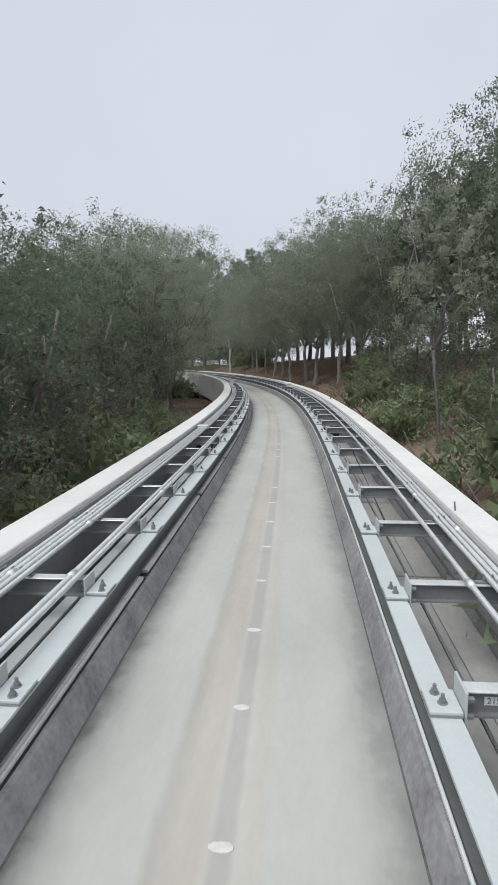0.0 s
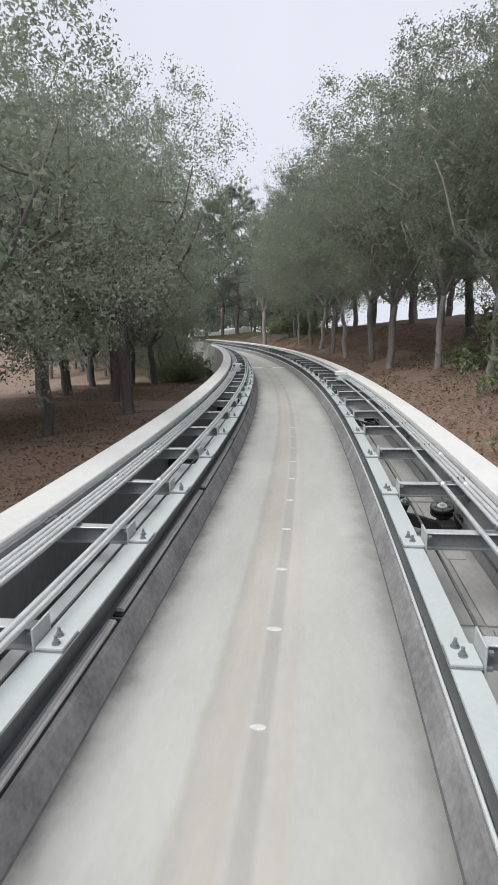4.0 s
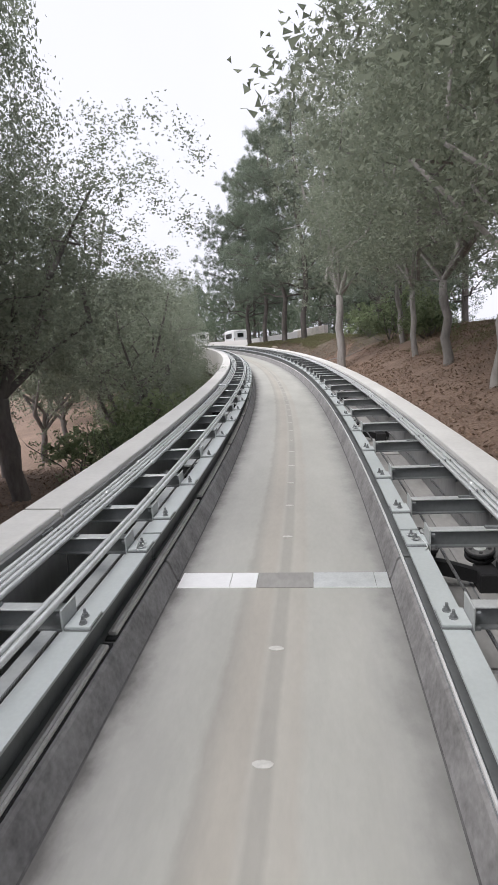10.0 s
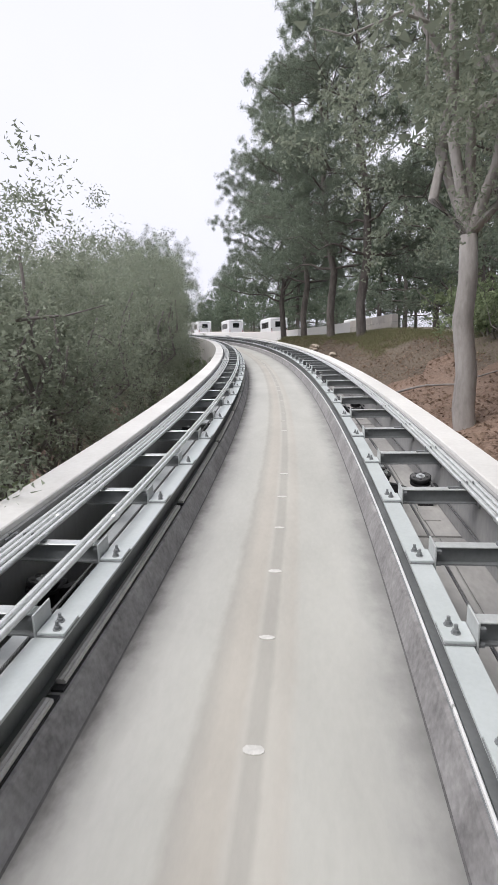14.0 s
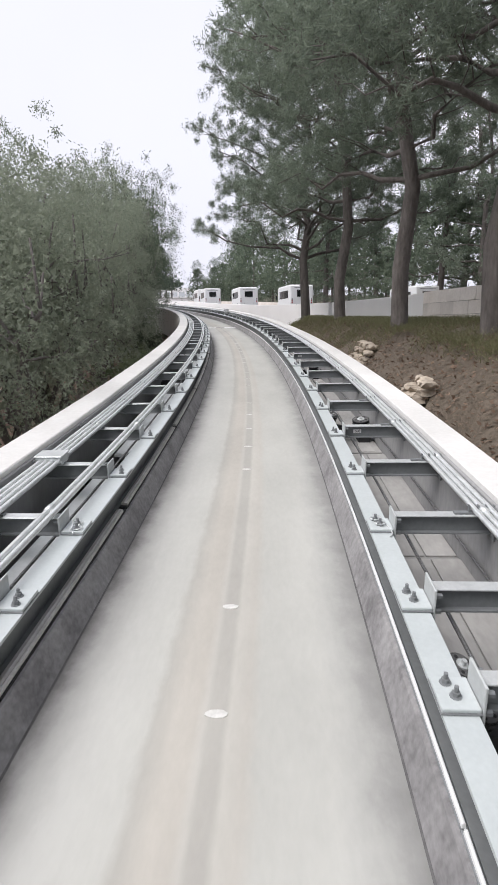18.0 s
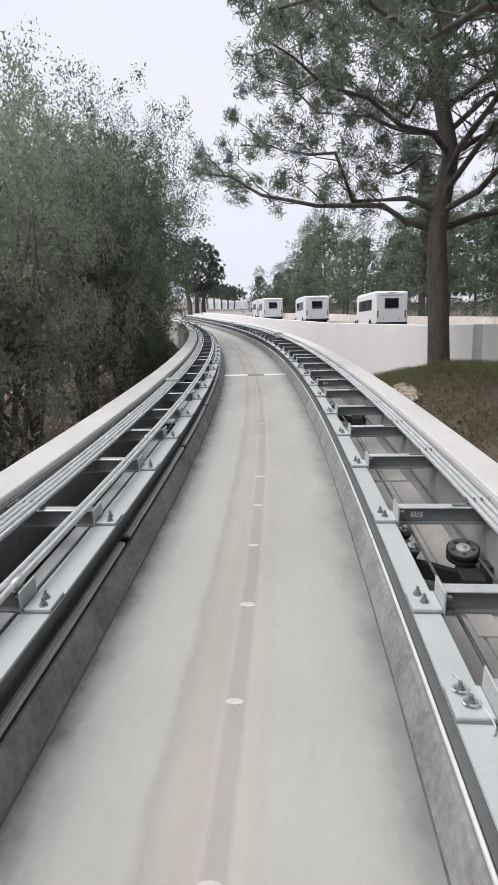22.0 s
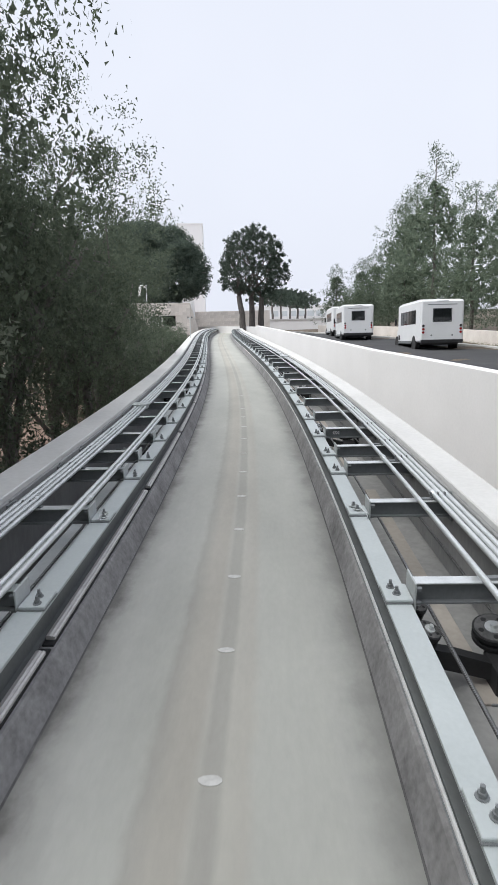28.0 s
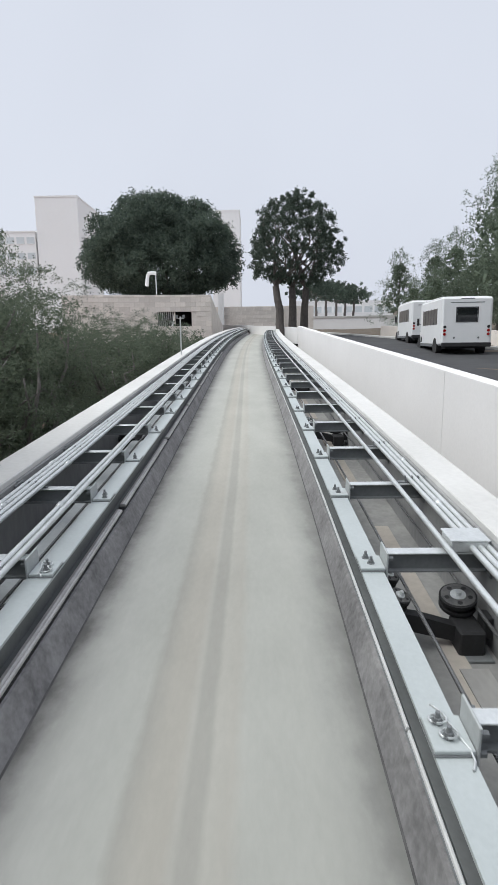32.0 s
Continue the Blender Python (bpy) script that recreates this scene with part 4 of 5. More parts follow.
for a, b in ((84.0, 90.5), (90.5, 101.0), (101.0, 118.0), (118.0, 135.0), (135.0, 152.0), (152.0, 168.0)):
    rs = np.arange(a, b + 0.01, 1.0)
    rs[-1] -= 0.012
    sec = []
    for s in rs:
        u, w = float(np.interp(s, WALL_S, WALL_U)), float(np.interp(s, WALL_S, WALL_W))
        sec.append([(u, -2.6), (u + 0.3, -2.6), (u + 0.3, w - 0.01), (u + 0.29, w), (u + 0.01, w), (u, w - 0.01)])
    # The end's core is coloured dark for the shade between its blocks.
    wall = ribbon("road_wall", rs, sec, SHADESTONE if a < 86 else WALLW)
    if a < 86:
        g = np.random.default_rng(31)
        for j in range(4):
            cuts = [a - 0.03] + [a + 0.45 * (j % 2) + 0.93 * i + 0.1 * g.random() for i in range(1, 7)] + [b - 0.02]
            for c, d in zip(cuts, cuts[1:]):
                proud = 0.03 + 0.03 * g.random() * (g.random() < 0.4)
                v = []
                for s in (c + 0.006, d - 0.006):
                    u, w = float(np.interp(s, WALL_S, WALL_U)), float(np.interp(s, WALL_S, WALL_W))
                    v += [at(s, p, q) for p, q in ((u - proud, w + 0.03 - 0.42 * j - 0.41), (u + 0.32, w + 0.03 - 0.42 * j - 0.41), (u + 0.32, w + 0.03 - 0.42 * j), (u - proud, w + 0.03 - 0.42 * j))]
                mesh_object("stone_block", v, [(0, 1, 2, 3), (7, 6, 5, 4), (0, 4, 5, 1), (1, 5, 6, 2), (2, 6, 7, 3), (3, 7, 4, 0)], STONE, wall)
    tagged(wall, "pale travertine road wall end" if a < 86 else "smooth white rendered wall beside the road", "wall", kind="structure")

rs = np.arange(66, 205, 2.0)
ROAD_W = [(66, 1.9), (78, 1.3), (88, 0.8), (97, 0.42), (106, 0.2), (114, 0.08), (140, -0.05), (240, -0.1)]


def road_w(s):
    return float(np.interp(s, [a for a, _ in ROAD_W], [b for _, b in ROAD_W]))


def kerb_u(s):
    return float(np.interp(s, [60, 121, 128, 135, 150, 165, 180, 205], [18.6, 18.6, 14.8, 14.3, 13.6, 11.5, 7.5, 0.5]))


def near_u(s):
    return float(np.interp(s, [60, 168, 172, 205], [8.9, 3.9, 3.2, -8.0])) if s > 168 else float(np.interp(s, WALL_S, WALL_U)) + 0.27


sec = [[(near_u(s), road_w(s) - 0.25), (kerb_u(s), road_w(s) - 0.25), (kerb_u(s), road_w(s) + 0.02), (near_u(s), road_w(s) + 0.02)] for s in rs]
tagged(ribbon("road", rs, sec, ASPHALT), "dark grey asphalt road curving uphill", "road", kind="structure")
sec = [[(kerb_u(s), road_w(s) - 0.3), (kerb_u(s) + 0.3, road_w(s) - 0.3), (kerb_u(s) + 0.3, road_w(s) + 0.16), (kerb_u(s) + 0.03, road_w(s) + 0.16), (kerb_u(s), road_w(s) + 0.13)] for s in rs]
tagged(ribbon("kerb", rs, sec, KERB), "pale concrete kerb along the road", "kerb", kind="structure")
bs_ = np.arange(100, 176, 2.0)
sec = [[(kerb_u(s) + 1.9, -0.4), (kerb_u(s) + 2.25, -0.4), (kerb_u(s) + 2.25, road_w(s) + 0.85), (kerb_u(s) + 1.9, road_w(s) + 0.85)] for s in bs_]
tagged(ribbon("back_wall", bs_, sec, STONE), "low cream stone wall behind the parked buses", "wall", kind="structure")
fs_ = np.arange(168, 200, 2.0)
sec = [[(near_u(s) - 0.3, -0.4), (near_u(s), -0.4), (near_u(s), road_w(s) + 0.9), (near_u(s) - 0.3, road_w(s) + 0.9)] for s in fs_]
tagged(ribbon("far_wall", fs_, sec, WALLW), "pale rendered wall at the far bend of the road", "wall", kind="structure")


# ---- parked shuttle buses ----
def bus(s, u, turn=0.0, length=6.2, scale=1.0):
    b = empty("shuttle_bus", "white boxy shuttle bus parked at the roadside kerb", "bus", group="parked shuttle buses")
    wd, z0, z1 = 1.14, 0.42, 2.63
    bm = box(-wd, 0, z0, wd, length - 1.0, z1, 0.09)
    box(-wd + 0.06, 0.5, z1 - 0.02, wd - 0.06, length - 1.4, z1 + 0.05, 0.03, bm)
    part("body", bm, WHITE, b)
    bm = box(-0.98, length - 1.05, z0, 0.98, length, 1.25, 0.12)
    box(-0.98, length - 1.25, 1.1, 0.98, length - 0.55, 2.2, 0.2, bm)
    part("cab", bm, WHITE, b)
    part("windscreen", box(-0.85, length - 0.56, 1.3, 0.85, length - 0.52, 2.05, 0.01), GLASS, b)
    for side in (-1, 1):
        for i in range(5):
            y = 1.0 + i * 0.70
            w = part("side_window", box(side * wd - 0.012, y, 1.42, side * wd + 0.012, y + 0.64, 2.16, 0.008), GLASS, b)
            fr = box(side * wd - 0.008, y - 0.03, 1.39, side * wd + 0.008, y, 2.19)
            box(side * wd - 0.008, y + 0.64, 1.39, side * wd + 0.008, y + 0.67, 2.19, 0, fr)
            part("window_frame", fr, BLACK, w)
        for y in (1.3, length - 0.75):
            c = Vector((side * (wd - 0.16), y, 0.36))
            ax = Vector((side, 0, 0))
            tyre = part("tyre", rod(c - ax * 0.12, c + ax * 0.12, 0.37, 20), BLACK, b)
            part("rim", rod(c + ax * 0.121, c + ax * 0.135, 0.21, 16), STEEL, tyre)
            part("wheel_arch", rod(c + ax * 0.10, c + ax * 0.165, 0.43, 20), DARK, b)
        for k, mat in enumerate((BLACK, RED, RED)):
            z = 1.28 - 0.17 * k
            part("tail_lamp", rod((side * 0.98, -0.025, z), (side * 0.98, 0.01, z), 0.065, 14), mat, b)
        m = part("mirror", box(side * 1.22 - 0.06, length - 0.75, 1.45, side * 1.22 + 0.06, length - 0.68, 1.85, 0.02), BLACK, b)
        part("mirror_arm", rod((side * 0.97, length - 0.7, 1.4), (side * 1.2, length - 0.7, 1.6), 0.02, 6), BLACK, m)
        part("skirt", box(side * wd - 0.02, 1.8, 0.36, side * wd + 0.005, length - 1.3, 0.5), GREY, b)
        part("vent", box(side * wd - 0.006, length - 1.6, 0.55, side * wd + 0.008, length - 1.2, 0.85), BLACK, b)
    rear = part("rear_window", box(-0.46, -0.014, 1.52, 0.46, 0.02, 2.14, 0.02), GLASS, b)
    fr = box(-0.5, -0.010, 1.48, 0.5, 0.0, 1.52)
    box(-0.5, -0.010, 2.14, 0.5, 0.0, 2.18, 0, fr)
    box(-0.5, -0.010, 1.52, -0.46, 0.0, 2.14, 0, fr)
    box(0.46, -0.010, 1.52, 0.5, 0.0, 2.14, 0, fr)
    part("window_seal", fr, BLACK, rear)
    part("rear_bumper", box(-1.1, -0.14, 0.36, 1.1, 0.06, 0.56, 0.03), BLACK, b, "black rear bumper")
    part("underbody", box(-0.9, 0.1, 0.28, 0.9, length - 0.4, 0.44), DARK, b)
    for x in (-0.55, 0.55):
        part("reverse_lamp", rod((x, -0.02, 0.78), (x, 0.01, 0.78), 0.045, 12), GREY, b)
    part("seam", box(-0.75, -0.006, 2.36, 0.75, 0.004, 2.40), GREY, b)
    part("roof_marker", box(-0.3, -0.01, 2.54, 0.3, 0.05, 2.57), GREY, b)
    b.matrix_world = stand(s, held(s, u), road_w(s) + 0.02, turn, scale)
    return b


for s, u, turn in ((123.3, 12.25, -6.0), (137.4, 11.5, -6.0), (150.4, 10.6, -6.0), (159.6, 11.9, -4.0)):
    bus(s, u, turn)
bus(109.3, 16.7, 0.0, 6.2, 0.84)


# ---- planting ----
# Tree tops over the slab along s, set to fit the camera's skyline.
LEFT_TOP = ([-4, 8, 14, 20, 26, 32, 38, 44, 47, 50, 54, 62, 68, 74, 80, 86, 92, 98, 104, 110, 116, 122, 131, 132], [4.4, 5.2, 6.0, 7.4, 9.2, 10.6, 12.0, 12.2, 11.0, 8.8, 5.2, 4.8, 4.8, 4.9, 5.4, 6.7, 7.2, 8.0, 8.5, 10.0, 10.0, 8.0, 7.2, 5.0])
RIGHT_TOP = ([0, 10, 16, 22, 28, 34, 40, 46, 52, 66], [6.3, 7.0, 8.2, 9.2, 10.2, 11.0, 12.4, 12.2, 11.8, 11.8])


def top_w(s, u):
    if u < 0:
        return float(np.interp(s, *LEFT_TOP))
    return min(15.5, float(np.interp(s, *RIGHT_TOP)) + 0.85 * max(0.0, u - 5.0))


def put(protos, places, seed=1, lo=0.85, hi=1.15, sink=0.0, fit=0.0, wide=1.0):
    """The first places take the built things, the others copies. fit: the built height, scaled to tops fitted to the
    camera's view.
    """
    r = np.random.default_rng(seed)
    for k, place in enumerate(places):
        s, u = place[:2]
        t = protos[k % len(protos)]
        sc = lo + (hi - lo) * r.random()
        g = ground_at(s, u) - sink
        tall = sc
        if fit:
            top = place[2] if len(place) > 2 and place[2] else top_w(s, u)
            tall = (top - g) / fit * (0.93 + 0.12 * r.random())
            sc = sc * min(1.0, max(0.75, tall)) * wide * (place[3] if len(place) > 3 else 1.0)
        m = stand(s, u, g, 360 * r.random()) @ Matrix.Diagonal((sc, sc, tall, 1))
        if k < len(protos):
            t.matrix_world = m
        else:
            copy_thing(t, m).matrix_world = m


def strewn(a, b, n, u0, u1, seed):
    r = np.random.default_rng(seed)
    return [(a + (b - a) * (i + r.random()) / n, u0 + (u1 - u0) * r.random()) for i in range(n)]


slim = [broad_tree(20 + i, height=11, clear=2.6, radius=3.2 + 0.2 * i, bark=PALEBARK, label="grey-green broadleaf tree with a slim pale trunk on mulch", n_clump=340, per=128, leaf=(0.067, 0.043), stem=0.09, inner=0.02) for i in range(3)]
row = [(35.2, 4.4, 0, 1.48), (38.8, 4.6, 0, 1.22), (42.6, 4.25, 0, 1.1), (45.7, 4.2, 0, 1.15), (50.2, 4.6, 0, 1.3), (54.8, 5.0, 0, 1.25), (58.7, 5.15), (63.5, 6.1), (32.2, 5.2), (29.0, 5.7), (26.6, 6.4)]
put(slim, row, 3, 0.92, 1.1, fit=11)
left_row = [(21.2, -5.8), (29.5, -7.2), (33.8, -5.6, 0, 1.1), (37.8, -7.0), (41.5, -7.6), (44.5, -7.4), (47.3, -7.8), (50.2, -6.4, 7.6, 1.2), (51.4, -8.0), (53.4, -8.2, 7.0)]
gnarl = [broad_tree(40 + i, height=10, clear=2.6, radius=3.9, bark=BARK, label="dark grey-barked oak tree with spreading limbs on leaf litter", n_clump=340, per=132, leaf=(0.066, 0.042), inner=0.025) for i in range(2)]
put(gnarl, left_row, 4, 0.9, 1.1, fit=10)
upper = [broad_tree(44, height=10, clear=2.4, radius=3.6, bark=BARK, leaves=DARKLEAF, label="dark dense green tree with grey limbs beside the parapet", n_clump=315, per=110, leaf=(0.068, 0.040), inner=0.07)]
put(upper, [(105.5, -5.5, 8.9), (110.6, -5.0, 10.6), (115.4, -5.9, 10.6), (118.6, -7.6, 9.4), (121.8, -5.7, 7.9), (128.0, -5.1, 7.0)], 14, 0.95, 1.08, fit=10)
wood = [broad_tree(60 + i, height=11, clear=1.8, radius=3.8, bark=BARK, label="dense dark green broadleaf tree in the hillside wood", n_clump=170, per=52, leaf=(0.135, 0.062)) for i in range(3)]
places = strewn(10, 30, 7, 8, 12, 1) + strewn(6, 62, 12, 12, 18, 2) + strewn(0, 66, 6, 18, 28, 3) + strewn(6, 51, 11, -15, -10, 4) + strewn(0, 46, 5, -26, -15, 5)
places += [(31.2, 8.4), (36.5, 8.2), (41.0, 8.6), (45.5, 8.9), (49.5, 9.2), (54, 9.5), (59, 10), (63.5, 8.2), (27, -8.5), (37.5, -10), (30.5, -12), (46, -11), (24, -13)]
places += strewn(60, 129, 16, -11, -9.0, 6) + strewn(70, 125, 6, -18, -12, 7)
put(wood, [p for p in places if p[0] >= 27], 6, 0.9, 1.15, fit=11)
dark_wood = [broad_tree(66 + i, height=11, clear=1.8, radius=3.8, bark=BARK, leaves=DARKLEAF, label="dense dark green oak tree at the foot of the hill", n_clump=190, per=52, leaf=(0.125, 0.058)) for i in range(2)]
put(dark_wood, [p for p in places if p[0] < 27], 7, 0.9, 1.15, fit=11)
hedge = [broad_tree(80 + i, height=7, clear=0.6, radius=2.2, bark=BARK, name="shrub_tree", label="dense grey-green shrubby tree beside the guideway parapet", n_clump=230, per=84, leaf=(0.060, 0.030), inner=0.06) for i in range(3)]
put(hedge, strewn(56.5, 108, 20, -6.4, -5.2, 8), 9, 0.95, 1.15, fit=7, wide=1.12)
dark_hedge = [broad_tree(90 + i, height=7, clear=0.6, radius=2.2, bark=BARK, leaves=DARKLEAF, name="shrub_tree", label="dense dark green shrubby tree beside the guideway parapet", n_clump=230, per=84, leaf=(0.060, 0.030), inner=0.06) for i in range(2)]
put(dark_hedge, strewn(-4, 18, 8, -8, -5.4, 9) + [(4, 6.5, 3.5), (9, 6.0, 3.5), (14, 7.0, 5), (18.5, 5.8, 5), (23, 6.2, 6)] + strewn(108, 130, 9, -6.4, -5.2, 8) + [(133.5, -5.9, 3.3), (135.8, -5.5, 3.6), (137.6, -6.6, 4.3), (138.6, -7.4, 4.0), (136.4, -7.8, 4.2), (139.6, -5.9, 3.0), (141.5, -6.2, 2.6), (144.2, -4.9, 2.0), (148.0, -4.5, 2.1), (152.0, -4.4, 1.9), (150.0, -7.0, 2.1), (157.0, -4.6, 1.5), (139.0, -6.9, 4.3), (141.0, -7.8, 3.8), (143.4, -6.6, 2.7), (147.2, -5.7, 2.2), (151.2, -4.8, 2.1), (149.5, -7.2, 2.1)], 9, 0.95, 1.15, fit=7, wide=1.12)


def shrub(seed, r=1.1, h=1.2, mat=SHRUBLEAF, label="low leafy green shrub on the bank", n=46, per=30, leaf=(0.10, 0.045)):
    t = empty("shrub", label, "shrub")
    g = np.random.default_rng(seed)
    limbs("stem", [(bend((0, 0, -0.2), (g.normal() * r * 0.5, g.normal() * r * 0.5, h * 0.8), g, 0.3, 3), 0.025, 0.006) for _ in range(7)], BARK, t)

    def shape(q):
        a, k = q.random() * 2 * math.pi, q.random() ** 0.5
        return (math.cos(a) * r * k, math.sin(a) * r * k, h * (0.1 + 0.9 * q.random() * (1 - 0.5 * k * k))), 0.14 + 0.16 * q.random()

    leafy("leaves", n, per, 1, shape, mat, t, seed + 3, leaf, 0.15)
    return t


bushes = [shrub(100 + i, 1.1 + 0.2 * i, 1.3 + 0.3 * i) for i in range(3)]
put(bushes, strewn(-4, 20, 22, -5.4, -3.2, 11) + strewn(-4, 27, 24, 3.2, 6.5, 12) + strewn(52, 62, 16, -6.0, -3.8, 19) + strewn(56, 106, 20, -4.6, -3.4, 15) + strewn(27, 34, 5, 5.5, 8.5, 16) + strewn(61, 75, 12, 6.4, 8.6, 17), 12, 0.8, 1.5)


dark_bush = [shrub(110 + i, 1.2 + 0.2 * i, 1.4 + 0.3 * i, DARKLEAF, "low dense dark green shrub below the parapet") for i in range(2)]
put(dark_bush, strewn(133, 168, 22, -4.6, -3.2, 13) + strewn(133, 170, 20, -9.5, -5.5, 14) + strewn(106, 132, 10, -4.6, -3.4, 18), 13, 0.8, 1.5)


def pine(seed, height=14.0, clear=3.4, radius=4.6, trunk=0.24, label="tall dark-barked pine with dense needle tufts above the wall", n=13, tufts=130, needle=(0.17, 0.018), tilt=0.0, puff=0.26, twigs=9, rise=0.05):
    g = np.random.default_rng(seed)
    t = empty("pine_tree", label, "pine tree")
    top = Vector((g.normal() * 0.3 + tilt, g.normal() * 0.3, height))
    stem = bend((0, 0, -0.5), top, g, 0.05, 8)
    paths = [(stem, trunk, 0.05)]
    tips = []
    for i in range(n):
        h = i / (n - 1)
        f = clear / height + (0.97 - clear / height) * h
        k = min(int(f * 8), 7)
        p = stem[k] + (stem[k + 1] - stem[k]) * (f * 8 - k)
        for a in (2.4 * i, 2.4 * i + 2.6 + g.random()):
            L = radius * math.sqrt(max(0.06, 1 - ((h - 0.25) / 0.8) ** 2)) * (0.78 + 0.35 * g.random())
            e = p + Vector((math.cos(a) * L, math.sin(a) * L, L * (rise + 0.2 * h + 0.3 * g.random())))
            br = bend(p, e, g, 0.16, 6)
            paths.append((br, 0.085 * (1.15 - f), 0.014))
            across = Vector((-math.sin(a), math.cos(a), 0))
            for j in range(twigs):
                w = 0.24 + 0.7 * j / twigs
                m = int(w * 6)
                b = br[m] + (br[m + 1] - br[m]) * (w * 6 - m)
                q = b + (across * (1 if j % 2 else -1) * (0.7 + 0.5 * g.random()) + (e - p).normalized() * 0.6) * L * 0.30 * (1.15 - w * 0.5) + Vector((0, 0, 0.12 + 0.3 * g.random()))
                paths.append((bend(b, q, g, 0.2, 3), 0.016, 0.005))
                tips += [q, b + (q - b) * 0.62 + Vector(g.normal(size=3)) * 0.16, q + Vector(g.normal(size=3)) * 0.26, q + Vector(g.normal(size=3)) * 0.34]
            tips += [e, br[5] + Vector(g.normal(size=3)) * 0.2, e + Vector(g.normal(size=3)) * 0.3]
    tips += [top + Vector(g.normal(size=3)) * 0.5 for _ in range(10)]
    limbs("trunk", paths, PINEBARK, t)
    it = iter(tips)
    leafy("crown", len(tips), tufts, 1, lambda q: (tuple(next(it)), puff * (0.8 + 0.6 * q.random())), PINELEAF, t, seed + 1, needle, 0.0, 3, 0.35)
    return t


pines = [pine(120, 13, 3.3, 4.9, 0.25, n=25, tufts=130, needle=(0.14, 0.0195), rise=0.2), pine(121, 16, 4.2, 4.35, n=17, tufts=105, needle=(0.17, 0.022), tilt=-0.8)]
for k, (s, u, w) in enumerate(((97.8, 4.05, 0.62), (92.0, 4.2, 0.82), (85.0, 4.25, 1.0), (80.6, 4.8, 1.25))):
    if k < 2:
        pines[k].matrix_world = stand(s, u, w, 15)
    else:
        copy_thing(pines[1], stand(s, u, w, -25 if k == 2 else 30))
back_pine = pine(122, 14, 2.5, 4.8, n=11, tufts=26, needle=(0.28, 0.07), puff=0.34, twigs=6, label="dark pine among the trees beyond the road wall")
for k, (s, u, w, sc) in enumerate(((88, 15, 0.7, 1.1), (94, 19, 0.5, 1.1), (101, 22, 0.4, 1.1), (108, 20, 0.3, 1.0), (83, 12, 1.0, 1.0), (76, 9.5, 1.4, 0.9), (70, 8.0, 1.5, 0.9), (114, 23, 0.3, 1.2), (79, 17, 1.2, 1.1))):
    m = stand(s, u, w, 77 * k, sc)
    if k == 0:
        back_pine.matrix_world = m
    else:
        copy_thing(back_pine, m)
smooth_tree = broad_tree(150, height=13.0, clear=3.0, radius=2.9, bark=PALEBARK, n_clump=300, per=130, inner=0.05, label="tall tree with a thick smooth grey trunk beside the parapet", leaf=(0.070, 0.038), stem=0.115)
smooth_tree.matrix_world = stand(63.7, 3.35, ground_at(63.7, 3.35), 30, 1.12)
sapling = broad_tree(151, height=8.5, clear=3.0, radius=1.9, bark=BARK, label="slender young tree with pale green leaves on the bank", n_clump=100, per=80, leaf=(0.085, 0.042), leaves=OAKLEAF, stem=0.06)
sapling.matrix_world = stand(12.3, 4.6, ground_at(12.3, 4.6), 0, 0.95)
copy_thing(sapling, stand(114.0, -5.0, ground_at(114, -5.0), 80, 1.4))
copy_thing(sapling, stand(110.5, -5.2, ground_at(110, -5), 200, 1.35))


def conifer(seed, height=14.0, radius=3.6, label="dense green conifer behind the parked buses", n=280, per=34):
    g = np.random.default_rng(seed)
    t = empty("conifer", label, "conifer")
    limbs("trunk", [(bend((0, 0, -0.5), (0, 0, height * 0.96), g, 0.02, 5), 0.2, 0.03)], PINEBARK, t)

    def shape(q):
        z = 0.6 + (height - 0.6) * q.random() ** 1.15
        a, k = q.random() * 6.28, q.random() ** 0.5
        rr = radius * (1 - z / height) ** 0.52 * (0.78 + 0.4 * math.sin(2.5 * a + 0.7 * z) ** 2)
        return (math.cos(a) * rr * k, math.sin(a) * rr * k, z + 0.3 * k), 0.35 + 0.4 * q.random()

    leafy("crown", n, per, 1, shape, MIDPINE, t, seed + 2, (0.20, 0.06), 0.2)
    return t


cones = [conifer(160, 14, 5.6), conifer(161, 12, 5.2), conifer(162, 9, 4.6)]
spots = [(160, 20.0, 1.12), (154, 21, 0.95), (166, 19.5, 0.8), (148, 20.5, 0.95), (142, 21.5, 0.9), (172, 18.0, 0.62), (136, 22, 1.0), (130, 23, 0.95), (124, 22, 1.05), (118, 21, 1.1), (176, 17.5, 0.5), (151, 25, 1.0), (139, 26, 1.1), (112, 24, 1.1), (105, 25, 1.0), (97, 24, 1.0), (90, 22, 1.0), (163, 24, 0.9), (145, 24, 1.0)] + [(192.9, 18.9, 0.79), (188.6, 19.3, 0.75), (186.1, 20.7, 0.79), (181.7, 21.1, 0.83), (177.2, 21.6, 1.00), (172.8, 21.8, 1.21), (168.5, 21.5, 1.25), (195.8, 23.1, 0.71)]
for k, (s, u, sc) in enumerate(spots):
    m = stand(s, held(s, u), ground_at(s, u), 60 * k, sc)
    if k < 3:
        cones[k].matrix_world = m
    else:
        copy_thing(cones[k % 3 if k % 3 else 1], m)


